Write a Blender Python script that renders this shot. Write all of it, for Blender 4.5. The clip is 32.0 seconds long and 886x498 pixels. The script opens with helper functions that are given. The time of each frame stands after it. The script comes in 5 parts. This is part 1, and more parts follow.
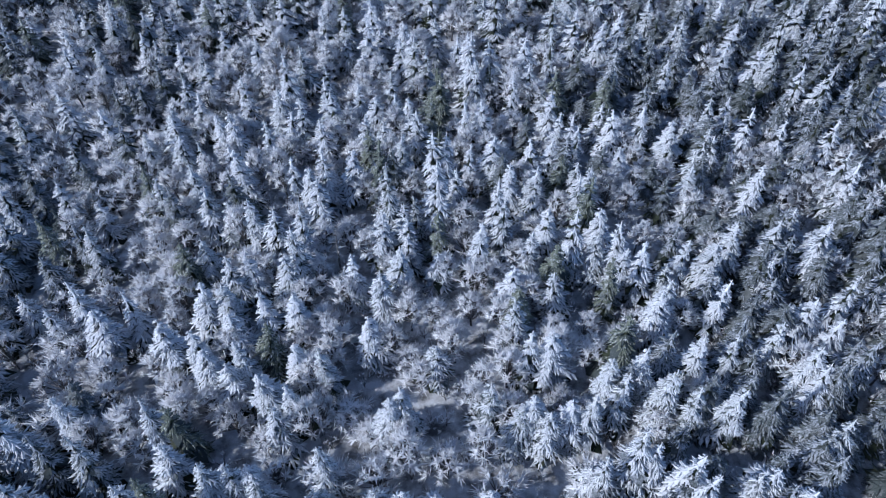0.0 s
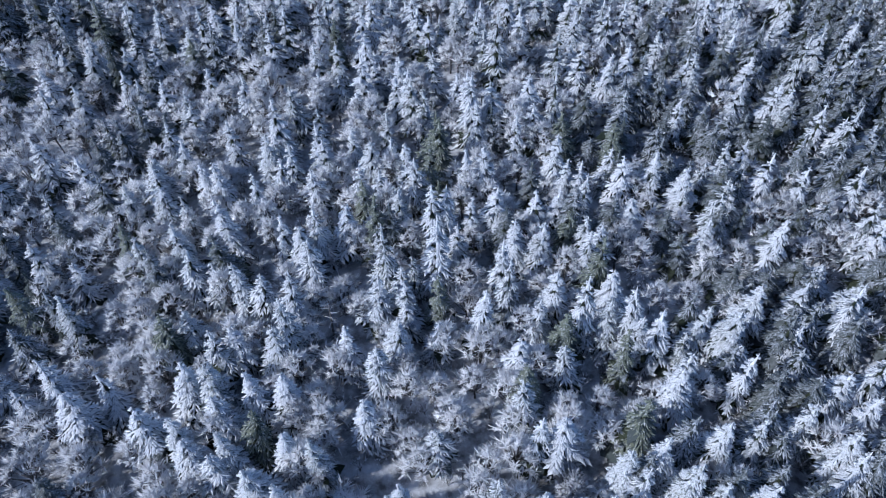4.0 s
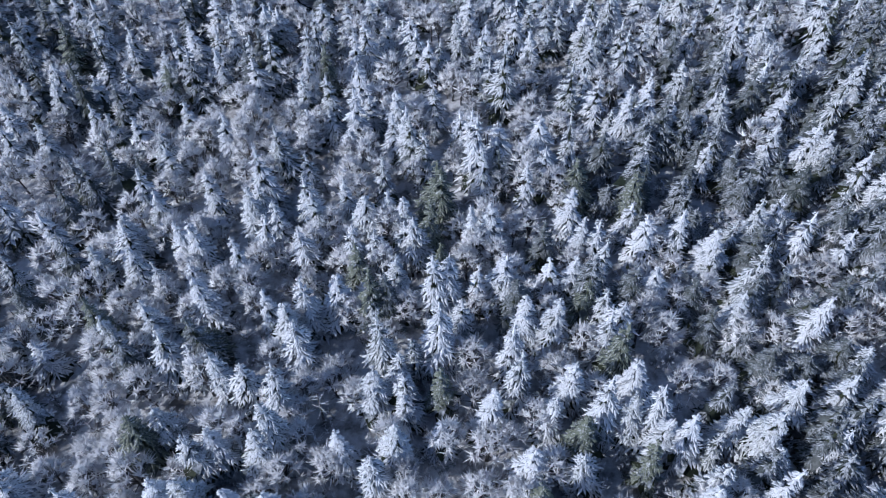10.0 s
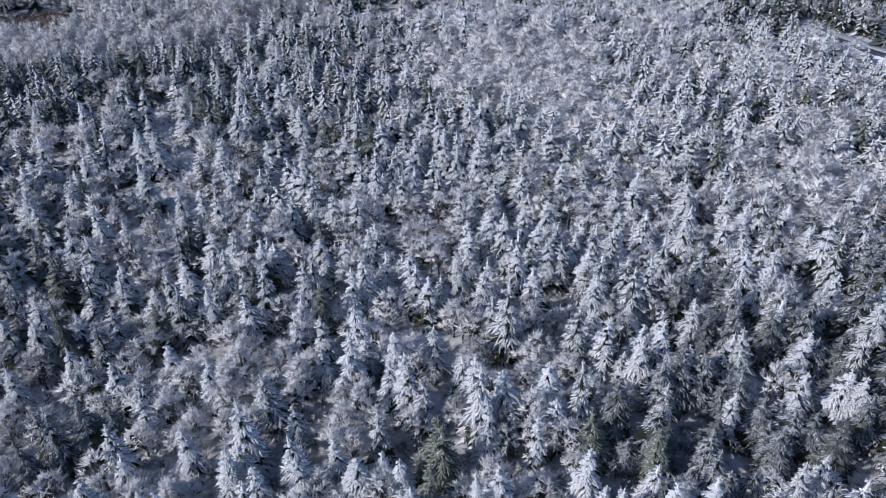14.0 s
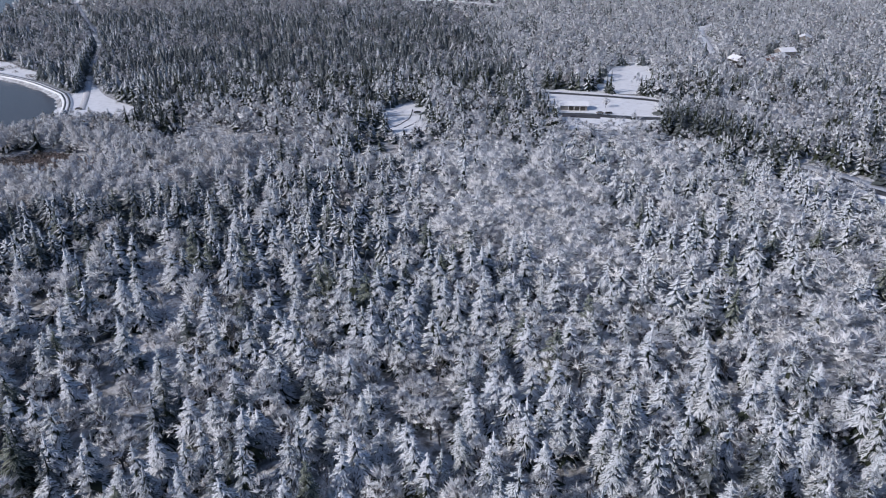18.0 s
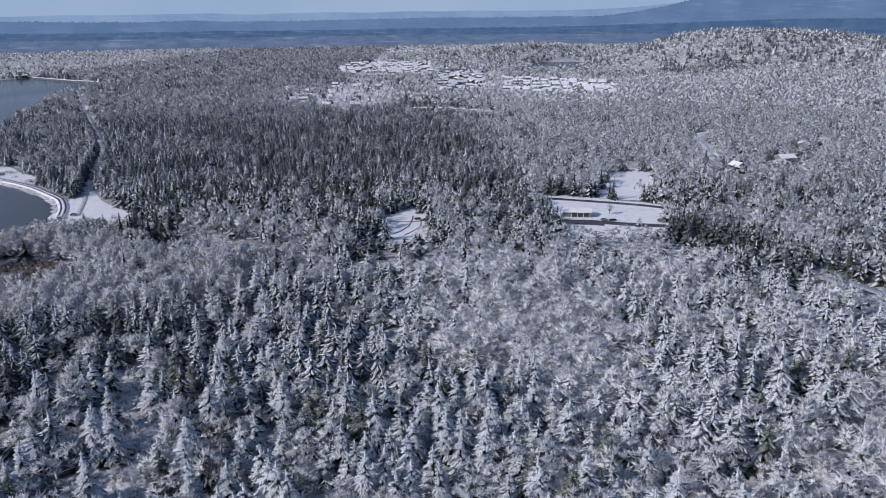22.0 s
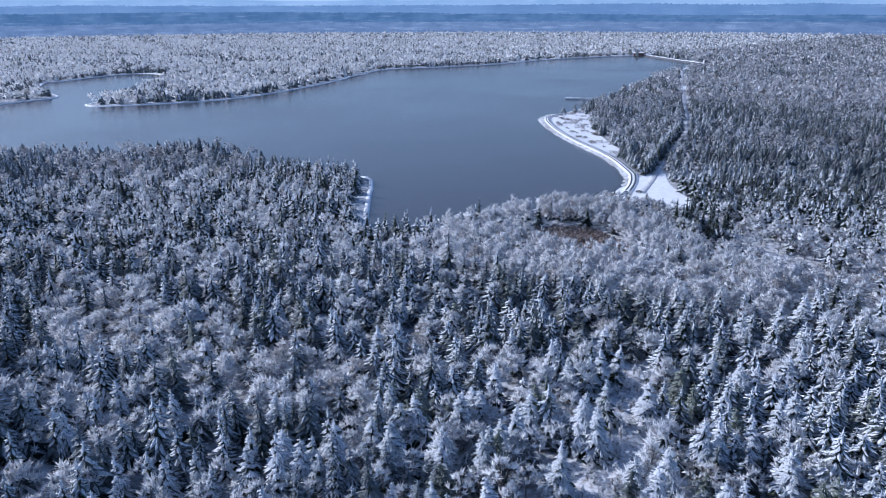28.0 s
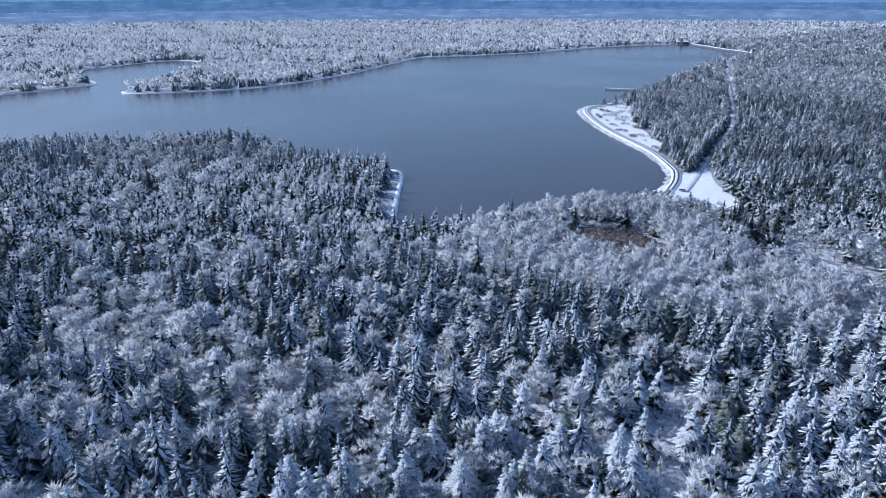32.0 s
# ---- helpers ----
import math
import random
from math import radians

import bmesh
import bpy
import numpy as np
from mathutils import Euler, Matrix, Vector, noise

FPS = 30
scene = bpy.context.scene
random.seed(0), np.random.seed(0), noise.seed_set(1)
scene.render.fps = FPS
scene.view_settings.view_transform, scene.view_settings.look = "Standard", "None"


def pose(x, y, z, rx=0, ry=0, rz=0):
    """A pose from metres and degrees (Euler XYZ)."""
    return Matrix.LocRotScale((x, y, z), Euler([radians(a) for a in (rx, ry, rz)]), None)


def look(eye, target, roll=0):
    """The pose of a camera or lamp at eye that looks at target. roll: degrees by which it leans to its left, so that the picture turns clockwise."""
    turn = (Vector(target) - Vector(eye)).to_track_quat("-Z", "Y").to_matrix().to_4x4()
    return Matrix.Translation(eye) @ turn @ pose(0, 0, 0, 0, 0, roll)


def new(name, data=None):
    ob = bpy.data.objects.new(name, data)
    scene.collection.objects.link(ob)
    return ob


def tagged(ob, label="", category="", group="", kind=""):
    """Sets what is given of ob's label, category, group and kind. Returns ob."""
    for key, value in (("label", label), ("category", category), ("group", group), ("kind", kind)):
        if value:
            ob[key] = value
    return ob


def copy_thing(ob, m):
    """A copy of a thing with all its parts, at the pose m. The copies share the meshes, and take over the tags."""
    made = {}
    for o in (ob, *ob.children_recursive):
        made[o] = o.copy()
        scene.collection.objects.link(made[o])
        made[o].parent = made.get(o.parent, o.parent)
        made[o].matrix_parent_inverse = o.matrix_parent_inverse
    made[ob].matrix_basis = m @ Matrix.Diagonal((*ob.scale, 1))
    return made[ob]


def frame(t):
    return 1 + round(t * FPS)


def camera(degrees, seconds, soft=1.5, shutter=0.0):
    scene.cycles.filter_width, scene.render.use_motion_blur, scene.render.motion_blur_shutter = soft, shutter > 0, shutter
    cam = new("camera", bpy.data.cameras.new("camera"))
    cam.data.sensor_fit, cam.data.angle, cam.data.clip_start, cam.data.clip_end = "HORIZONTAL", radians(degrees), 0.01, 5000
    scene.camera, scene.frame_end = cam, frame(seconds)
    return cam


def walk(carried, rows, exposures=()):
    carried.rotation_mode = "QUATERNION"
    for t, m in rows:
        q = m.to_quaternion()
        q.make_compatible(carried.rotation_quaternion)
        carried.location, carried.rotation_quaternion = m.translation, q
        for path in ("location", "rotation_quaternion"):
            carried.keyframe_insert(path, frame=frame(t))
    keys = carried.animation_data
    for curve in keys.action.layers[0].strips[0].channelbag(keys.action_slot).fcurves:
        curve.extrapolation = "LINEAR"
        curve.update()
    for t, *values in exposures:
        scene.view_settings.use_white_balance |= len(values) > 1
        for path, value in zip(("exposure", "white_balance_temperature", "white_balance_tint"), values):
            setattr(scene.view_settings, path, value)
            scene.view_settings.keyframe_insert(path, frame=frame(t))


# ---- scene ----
cam = camera(64.7, 32.0, soft=1.05)
PATH = [
    (0, (0.005, 0.019, 112.029), (0.006, 1.33, 110.519), -0.4),
    (0.5, (-0.002, 1.97, 112.081), (-0.001, 3.28, 110.569), -0.5),
    (1, (-0.008, 3.94, 112.145), (-0.007, 5.249, 110.633), -0.6),
    (1.5, (-0.021, 5.899, 112.217), (-0.02, 7.207, 110.704), -0.7),
    (2, (-0.061, 7.871, 112.289), (-0.06, 9.179, 110.776), -0.6),
    (2.5, (-0.098, 9.821, 112.353), (-0.096, 11.13, 110.841), -0.7),
    (3, (-0.126, 11.752, 112.401), (-0.123, 13.062, 110.89), -0.6),
    (3.5, (-0.156, 13.684, 112.445), (-0.152, 14.994, 110.933), -0.7),
    (5.5, (-0.147, 21.263, 112.537), (-0.145, 22.552, 111.008), -1.0),
    (6, (-0.178, 23.057, 112.535), (-0.177, 24.282, 110.954), -1.0),
    (6.5, (-0.199, 24.941, 112.568), (-0.199, 26.086, 110.929), -0.9),
    (7, (-0.216, 27.216, 112.718), (-0.217, 28.32, 111.05), -0.9),
    (7.5, (-0.248, 29.36, 112.821), (-0.248, 30.466, 111.155), -0.8),
    (8, (-0.298, 31.397, 112.905), (-0.297, 32.52, 111.25), -0.8),
    (8.5, (-0.314, 33.399, 112.98), (-0.313, 34.541, 111.338), -0.8),
    (9, (-0.388, 35.399, 113.024), (-0.385, 36.572, 111.405), -0.8),
    (9.5, (-0.415, 37.372, 113.054), (-0.412, 38.579, 111.459), -0.8),
    (10, (-0.419, 39.371, 113.105), (-0.414, 40.614, 111.538), -0.8),
    (10.5, (-0.451, 41.394, 113.17), (-0.446, 42.673, 111.632), -0.7),
    (11, (-0.447, 43.44, 113.258), (-0.441, 44.765, 111.76), -0.8),
    (11.5, (-0.408, 45.46, 113.318), (-0.401, 46.837, 111.867), -0.8),
    (12, (-0.478, 47.412, 113.355), (-0.47, 48.842, 111.957), -0.8),
    (12.5, (-0.547, 49.406, 113.379), (-0.535, 50.887, 112.034), -0.7),
    (13, (-0.582, 51.388, 113.449), (-0.568, 52.917, 112.159), -0.7),
    (13.5, (-0.557, 53.366, 113.523), (-0.541, 54.941, 112.29), -0.7),
    (14, (-0.566, 55.332, 113.574), (-0.548, 56.947, 112.396), -0.7),
    (14.5, (-0.567, 57.257, 113.579), (-0.547, 58.912, 112.456), -0.8),
    (15, (-0.618, 59.202, 113.602), (-0.597, 60.893, 112.534), -0.7),
    (15.5, (-0.551, 61.047, 113.547), (-0.528, 62.765, 112.524), -0.8),
    (17.5, (-0.618, 68.989, 113.896), (-0.592, 70.764, 112.975), -0.7),
    (18, (-0.614, 70.998, 113.934), (-0.587, 72.794, 113.055), -0.7),
    (18.5, (-0.639, 72.979, 113.966), (-0.61, 74.796, 113.131), -0.7),
    (19, (-0.64, 75.003, 114.001), (-0.611, 76.84, 113.211), -0.7),
    (19.5, (-0.628, 76.979, 114.015), (-0.598, 78.834, 113.269), -0.7),
    (20, (-0.637, 78.946, 114.015), (-0.607, 80.813, 113.301), -0.7),
    (20.5, (-0.655, 80.99, 114.076), (-0.625, 82.868, 113.388), -0.6),
    (21, (-0.643, 82.963, 114.097), (-0.612, 84.858, 113.457), -0.6),
    (21.5, (-0.609, 84.905, 114.053), (-0.578, 86.806, 113.431), -0.6),
    (22, (-0.665, 86.899, 114.036), (-0.634, 88.8, 113.416), -0.6),
    (22.5, (-1.015, 88.916, 114.063), (-0.998, 90.818, 113.443), -0.6),
    (23, (-1.321, 90.976, 114.073), (-1.475, 92.872, 113.454), -0.4),
    (23.5, (-1.446, 93.154, 114.048), (-1.784, 95.025, 113.428), -0.3),
    (24, (-1.536, 95.318, 114.029), (-2.045, 97.148, 113.405), -0.2),
    (24.5, (-1.574, 97.522, 114.012), (-2.235, 99.302, 113.383), -0.2),
    (25, (-1.735, 99.644, 114.044), (-2.498, 101.381, 113.41), -0.1),
    (25.5, (-2.058, 101.706, 114.086), (-2.922, 103.393, 113.447), -0.1),
    (26, (-2.497, 103.754, 114.157), (-3.462, 105.384, 113.516), -0.1),
    (26.5, (-3.097, 105.741, 114.225), (-4.163, 107.307, 113.581), -0.1),
    (28.5, (-6.166, 113.443, 114.352), (-7.531, 114.748, 113.693), -0.2),
    (29, (-7.226, 115.264, 114.371), (-8.596, 116.562, 113.708), -0.2),
    (29.5, (-8.465, 117.045, 114.391), (-9.838, 118.338, 113.725), -0.2),
    (30, (-9.775, 118.817, 114.4), (-11.153, 120.103, 113.73), -0.2),
    (30.5, (-11.153, 120.578, 114.404), (-12.535, 121.857, 113.731), -0.2),
    (31, (-12.592, 122.303, 114.402), (-13.978, 123.576, 113.724), -0.2),
    (31.5, (-14.082, 124.036, 114.424), (-15.471, 125.303, 113.743), -0.2),
    (32, (-15.606, 125.749, 114.457), (-16.998, 127.012, 113.773), -0.2),
]
walk(cam, [(t, look(eye, target, roll)) for t, eye, target, roll in PATH],
     exposures=[(0.0, 0.28, 5210, 14), (9.0, 0.29, 5290, 14.5), (13.0, 0.22, 5700, 16.5), (19.0, 0.01, 5880, 17), (22.5, -0.07, 5820, 18), (26.0, 0.34, 5320, 18), (32.0, 0.53, 5100, 12.5)])

# ---- light ----
SUN_AZ, SUN_EL = -114.0, 33.0          # degrees to the right of +y, degrees above the horizon
world = bpy.data.worlds.new("world")
scene.world = world
world.use_nodes = True
wn = world.node_tree
sky = wn.nodes.new("ShaderNodeTexSky")
sky.sky_type = "NISHITA"
sky.sun_disc = False
sky.sun_elevation = radians(SUN_EL)
sky.sun_rotation = radians(SUN_AZ)
sky.air_density, sky.dust_density, sky.ozone_density = 1.0, 1.0, 2.0
wn.links.new(sky.outputs[0], wn.nodes["Background"].inputs[0])
wn.nodes["Background"].inputs[1].default_value = 0.092
sun = new("sun", bpy.data.lights.new("sun", "SUN"))
sun.data.energy, sun.data.angle, sun.data.color = 3.0, radians(2.0), (1.0, 0.92, 0.8)
sa, se = radians(SUN_AZ), radians(SUN_EL)
sun.matrix_world = look((0, 0, 300), (-math.sin(sa) * math.cos(se), -math.cos(sa) * math.cos(se), 300 - math.sin(se)))

# ---- materials ----


def material(name, build, rough=0.8, spec=0.2):
    mat = bpy.data.materials.new(name)
    mat.use_nodes = True
    nt = mat.node_tree
    b = nt.nodes["Principled BSDF"]
    b.inputs["Roughness"].default_value = rough
    b.inputs["Specular IOR Level"].default_value = spec
    build(nt, b)
    return mat


def ramp(nt, fac, stops):
    r = nt.nodes.new("ShaderNodeValToRGB")
    while len(r.color_ramp.elements) < len(stops):
        r.color_ramp.elements.new(0.5)
    for e, (p, c) in zip(r.color_ramp.elements, stops):
        e.position, e.color = p, (*c, 1)
    nt.links.new(fac, r.inputs[0])
    return r.outputs[0]


def noise_of(nt, scale, detail=3.0, rough=0.55):
    g = nt.nodes.new("ShaderNodeNewGeometry")
    n = nt.nodes.new("ShaderNodeTexNoise")
    n.inputs["Scale"].default_value = scale
    n.inputs["Detail"].default_value = detail
    n.inputs["Roughness"].default_value = rough
    nt.links.new(g.outputs["Position"], n.inputs["Vector"])
    return n.outputs["Fac"]


def mix(nt, fac, a, b, mode="MIX"):
    m = nt.nodes.new("ShaderNodeMix")
    m.data_type, m.blend_type = "RGBA", mode
    for value, i in ((fac, 0), (a, 6), (b, 7)):
        if isinstance(value, (int, float)):
            m.inputs[i].default_value = value
        elif isinstance(value, tuple):
            m.inputs[i].default_value = (*value, 1)
        else:
            nt.links.new(value, m.inputs[i])
    return m.outputs[2]


def calc(nt, op, a, b=0.0):
    m = nt.nodes.new("ShaderNodeMath")
    m.operation = op
    for value, i in ((a, 0), (b, 1)):
        if isinstance(value, (int, float)):
            m.inputs[i].default_value = value
        else:
            nt.links.new(value, m.inputs[i])
    return m.outputs[0]


def tone_of(nt):
    """A random number for each tree, 0 to 1: its own tone in a joined wood, its object's random number else."""
    at = nt.nodes.new("ShaderNodeAttribute")
    at.attribute_name = "tone"
    oi = nt.nodes.new("ShaderNodeObjectInfo")
    return calc(nt, "FRACT", calc(nt, "ADD", at.outputs["Fac"], oi.outputs["Random"]))


def bump(nt, b, fac, strength, distance=0.1):
    u = nt.nodes.new("ShaderNodeBump")
    u.inputs["Strength"].default_value = strength
    u.inputs["Distance"].default_value = distance
    nt.links.new(fac, u.inputs["Height"])
    nt.links.new(u.outputs[0], b.inputs["Normal"])


def foliage(dark, light, snow_amount=0.0, grain=2.5):
    def build(nt, b):
        col = mix(nt, tone_of(nt), dark, light)
        col = mix(nt, 0.7, col, ramp(nt, noise_of(nt, grain), [(0.35, (0.45, 0.45, 0.45)), (0.7, (1.4, 1.4, 1.4))]), "MULTIPLY")
        if snow_amount:
            gi = nt.nodes.new("ShaderNodeNewGeometry")
            isl = calc(nt, "LESS_THAN", gi.outputs["Random Per Island"], snow_amount)
            col = mix(nt, isl, col, (0.6, 0.62, 0.66))
        nt.links.new(col, b.inputs["Base Color"])
    return build


def translucent(mat, share):
    """Lets part of the light through thin frosted twigs."""
    nt = mat.node_tree
    b = nt.nodes["Principled BSDF"]
    t = nt.nodes.new("ShaderNodeBsdfTranslucent")
    m = nt.nodes.new("ShaderNodeMixShader")
    m.inputs[0].default_value = share
    nt.links.new(b.inputs["Base Color"].links[0].from_socket, t.inputs["Color"])
    nt.links.new(b.outputs[0], m.inputs[1])
    nt.links.new(t.outputs[0], m.inputs[2])
    nt.links.new(m.outputs[0], nt.nodes["Material Output"].inputs["Surface"])
    return mat


def snowy(white, grey, thin, grain=1.6, bare=0.42):
    """Snow that lies unevenly: where it is thin, what it lies on shows through; some trees carry less of it."""
    def build(nt, b):
        n = calc(nt, "ADD", calc(nt, "MULTIPLY", noise_of(nt, grain, 4.0, 0.65), 0.55), calc(nt, "MULTIPLY", noise_of(nt, grain * 3.3, 2.0, 0.6), 0.45))
        t = tone_of(nt)
        cover = calc(nt, "SUBTRACT", n, calc(nt, "MULTIPLY", t, 0.12))
        cover = calc(nt, "SUBTRACT", cover, calc(nt, "MULTIPLY", calc(nt, "GREATER_THAN", t, 0.92), 0.13))
        col = ramp(nt, cover, [(bare - 0.12, thin), (bare, grey), (bare + 0.14, white)])
        nt.links.new(col, b.inputs["Base Color"])
        b.inputs["Subsurface Weight"].default_value = 0.0
    return build


M_NEEDLE = material("fir_needles", foliage((0.016, 0.024, 0.016), (0.042, 0.051, 0.031)), 0.7)
M_NEEDLE_FROST = material("frosted_fir_needles", foliage((0.055, 0.068, 0.068), (0.17, 0.185, 0.19), 0.0, 1.4), 0.8)
# Needles lightened: haze put into the colour of the far woods.
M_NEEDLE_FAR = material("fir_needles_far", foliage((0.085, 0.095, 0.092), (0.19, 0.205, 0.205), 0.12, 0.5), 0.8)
M_SNOW_TREE = material("snow_on_boughs", snowy((0.74, 0.76, 0.8), (0.55, 0.58, 0.61), (0.14, 0.16, 0.12), 1.5, 0.39), 0.6, 0.3)
M_DUSTED = material("snow_dusted_boughs", snowy((0.52, 0.55, 0.61), (0.25, 0.275, 0.3), (0.065, 0.08, 0.08), 0.9, 0.46), 0.7, 0.2)
M_FROST = material("frosted_twigs", snowy((0.9, 0.91, 0.93), (0.78, 0.79, 0.81), (0.52, 0.53, 0.56), 0.9, 0.34), 0.7, 0.2)
# Dulled far snow, so contrast drops as it would through haze.
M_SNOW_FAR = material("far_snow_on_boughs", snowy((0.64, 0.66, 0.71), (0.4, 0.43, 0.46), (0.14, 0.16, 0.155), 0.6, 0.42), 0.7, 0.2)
# Thin snow, darkened further to stand in for cloud shade.
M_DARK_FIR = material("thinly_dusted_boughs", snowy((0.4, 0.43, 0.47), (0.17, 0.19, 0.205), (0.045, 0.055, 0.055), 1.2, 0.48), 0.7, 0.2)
# Brightened in place of sunlight and haze on the far frosted woods.
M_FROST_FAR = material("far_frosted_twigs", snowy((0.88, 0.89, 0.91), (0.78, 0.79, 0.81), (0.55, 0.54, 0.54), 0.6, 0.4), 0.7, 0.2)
# Darker copy of the far frost for cloud shade; also the thicket's frost.
M_FROST_DIM = material("sparse_frost_on_twigs", snowy((0.66, 0.68, 0.72), (0.48, 0.49, 0.52), (0.27, 0.26, 0.26), 0.6, 0.42), 0.7, 0.2)
# Grey frost of the marsh wood; elsewhere a darker copy for shaded crowns.
M_FROST_GREY = material("thinly_frosted_twigs", snowy((0.84, 0.86, 0.89), (0.7, 0.71, 0.74), (0.46, 0.45, 0.45), 0.5, 0.39), 0.7, 0.2)
M_FROST_BROWN = material("frosted_brown_twigs", snowy((0.5, 0.49, 0.5), (0.29, 0.26, 0.25), (0.13, 0.105, 0.09), 0.8, 0.46), 0.8, 0.1)


for mat in (M_FROST, M_FROST_FAR, M_FROST_DIM, M_FROST_GREY):
    translucent(mat, 0.28)


def bark(nt, b):
    col = ramp(nt, noise_of(nt, 3.0, 5.0), [(0.35, (0.07, 0.065, 0.062)), (0.55, (0.16, 0.155, 0.155)), (0.7, (0.5, 0.51, 0.53))])
    nt.links.new(col, b.inputs["Base Color"])
    bump(nt, b, noise_of(nt, 9.0), 0.5)


M_BARK = material("bark", bark, 0.9, 0.1)


def forest_floor(nt, b):
    snow = ramp(nt, noise_of(nt, 0.35, 6.0, 0.6), [(0.34, (0.16, 0.155, 0.15)), (0.45, (0.4, 0.405, 0.415)), (0.6, (0.7, 0.72, 0.75))])
    stain = ramp(nt, noise_of(nt, 0.02, 4.0), [(0.4, (0.75, 0.74, 0.73)), (0.6, (1.0, 1.0, 1.0))])
    nt.links.new(mix(nt, 1.0, snow, stain, "MULTIPLY"), b.inputs["Base Color"])
    bump(nt, b, noise_of(nt, 0.8, 5.0), 0.6, 0.4)


def open_snow(nt, b):
    col = ramp(nt, noise_of(nt, 0.25, 6.0, 0.65), [(0.28, (0.5, 0.5, 0.48)), (0.4, (0.78, 0.79, 0.81)), (0.7, (0.88, 0.89, 0.91))])
    nt.links.new(col, b.inputs["Base Color"])
    bump(nt, b, noise_of(nt, 0.5, 5.0), 0.4, 0.3)


def meadow(nt, b):
    col = ramp(nt, noise_of(nt, 0.9, 6.0, 0.7), [(0.34, (0.2, 0.18, 0.16)), (0.46, (0.5, 0.5, 0.52)), (0.62, (0.78, 0.8, 0.83))])
    nt.links.new(col, b.inputs["Base Color"])
    bump(nt, b, noise_of(nt, 1.5, 5.0), 0.6, 0.3)


def asphalt(nt, b):
    col = ramp(nt, noise_of(nt, 0.4, 5.0), [(0.35, (0.045, 0.047, 0.05)), (0.65, (0.09, 0.09, 0.1)), (0.85, (0.3, 0.31, 0.33))])
    nt.links.new(col, b.inputs["Base Color"])


def lake_water(nt, b):
    b.inputs["Base Color"].default_value = (0.066, 0.064, 0.067, 1)
    b.inputs["IOR"].default_value = 1.33
    n = noise_of(nt, 0.35, 4.0, 0.6)
    bump(nt, b, n, 0.16, 0.25)
    nt.links.new(ramp(nt, noise_of(nt, 0.006, 3.0), [(0.3, (0.2, 0.2, 0.2)), (0.7, (0.25, 0.25, 0.25))]), b.inputs["Roughness"])


def brush(nt, b):
    col = ramp(nt, noise_of(nt, 0.15, 5.0), [(0.3, (0.09, 0.06, 0.05)), (0.55, (0.22, 0.17, 0.15)), (0.75, (0.5, 0.48, 0.48))])
    nt.links.new(col, b.inputs["Base Color"])


def flat_paint(colour, spread=0.25, scale=0.6):
    def build(nt, b):
        lo = tuple(c * (1 - spread) for c in colour)
        nt.links.new(ramp(nt, noise_of(nt, scale, 4.0), [(0.3, lo), (0.7, colour)]), b.inputs["Base Color"])
    return build


M_FLOOR = material("forest_floor_snow", forest_floor, 0.8, 0.2)
M_OPEN = material("open_snow", open_snow, 0.6, 0.3)
M_MEADOW = material("snowy_grass", meadow, 0.8, 0.2)
M_ROAD = material("wet_asphalt", asphalt, 0.5, 0.3)
M_WATER = material("lake_water", lake_water, 0.2, 0.5)
M_BRUSH = material("brown_brush", brush, 0.9, 0.1)
M_CONCRETE = material("concrete", flat_paint((0.42, 0.41, 0.39)), 0.8)
M_WALL = material("house_wall", flat_paint((0.3, 0.28, 0.26)), 0.7)
M_WALL_DARK = material("dark_house_wall", flat_paint((0.07, 0.065, 0.06)), 0.7)
M_RED = material("red_brown_cladding", flat_paint((0.17, 0.105, 0.09)), 0.7)
M_GLASS = material("window_glass", flat_paint((0.03, 0.035, 0.04)), 0.1, 0.5)
M_ROCK = material("shore_rock", flat_paint((0.16, 0.16, 0.17), 0.5, 0.8), 0.9)


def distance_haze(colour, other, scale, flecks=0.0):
    """Far woods as glowing colour with the blue of haze painted in; flecks are the snowy roofs and fields among them,
    drawn out sideways.
    """
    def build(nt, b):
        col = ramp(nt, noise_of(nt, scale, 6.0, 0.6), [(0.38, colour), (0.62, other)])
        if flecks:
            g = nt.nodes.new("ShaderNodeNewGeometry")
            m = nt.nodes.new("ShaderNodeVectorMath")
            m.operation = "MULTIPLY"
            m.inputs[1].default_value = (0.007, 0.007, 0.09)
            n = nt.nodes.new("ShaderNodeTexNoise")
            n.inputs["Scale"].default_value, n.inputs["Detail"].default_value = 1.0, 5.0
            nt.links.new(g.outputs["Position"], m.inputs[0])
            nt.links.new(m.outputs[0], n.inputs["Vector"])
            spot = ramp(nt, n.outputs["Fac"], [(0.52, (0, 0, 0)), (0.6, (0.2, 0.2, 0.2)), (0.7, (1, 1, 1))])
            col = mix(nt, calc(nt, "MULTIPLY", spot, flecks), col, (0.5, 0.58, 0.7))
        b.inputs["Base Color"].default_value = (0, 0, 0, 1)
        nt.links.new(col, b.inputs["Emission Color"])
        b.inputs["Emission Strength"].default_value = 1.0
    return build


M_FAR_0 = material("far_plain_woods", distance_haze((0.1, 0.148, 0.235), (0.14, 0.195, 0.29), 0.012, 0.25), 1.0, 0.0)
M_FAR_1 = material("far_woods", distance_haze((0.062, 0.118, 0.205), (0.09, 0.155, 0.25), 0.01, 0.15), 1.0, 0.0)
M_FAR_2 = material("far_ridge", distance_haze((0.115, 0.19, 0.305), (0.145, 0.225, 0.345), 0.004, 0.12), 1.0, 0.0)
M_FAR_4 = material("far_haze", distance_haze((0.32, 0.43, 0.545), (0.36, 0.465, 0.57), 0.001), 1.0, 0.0)
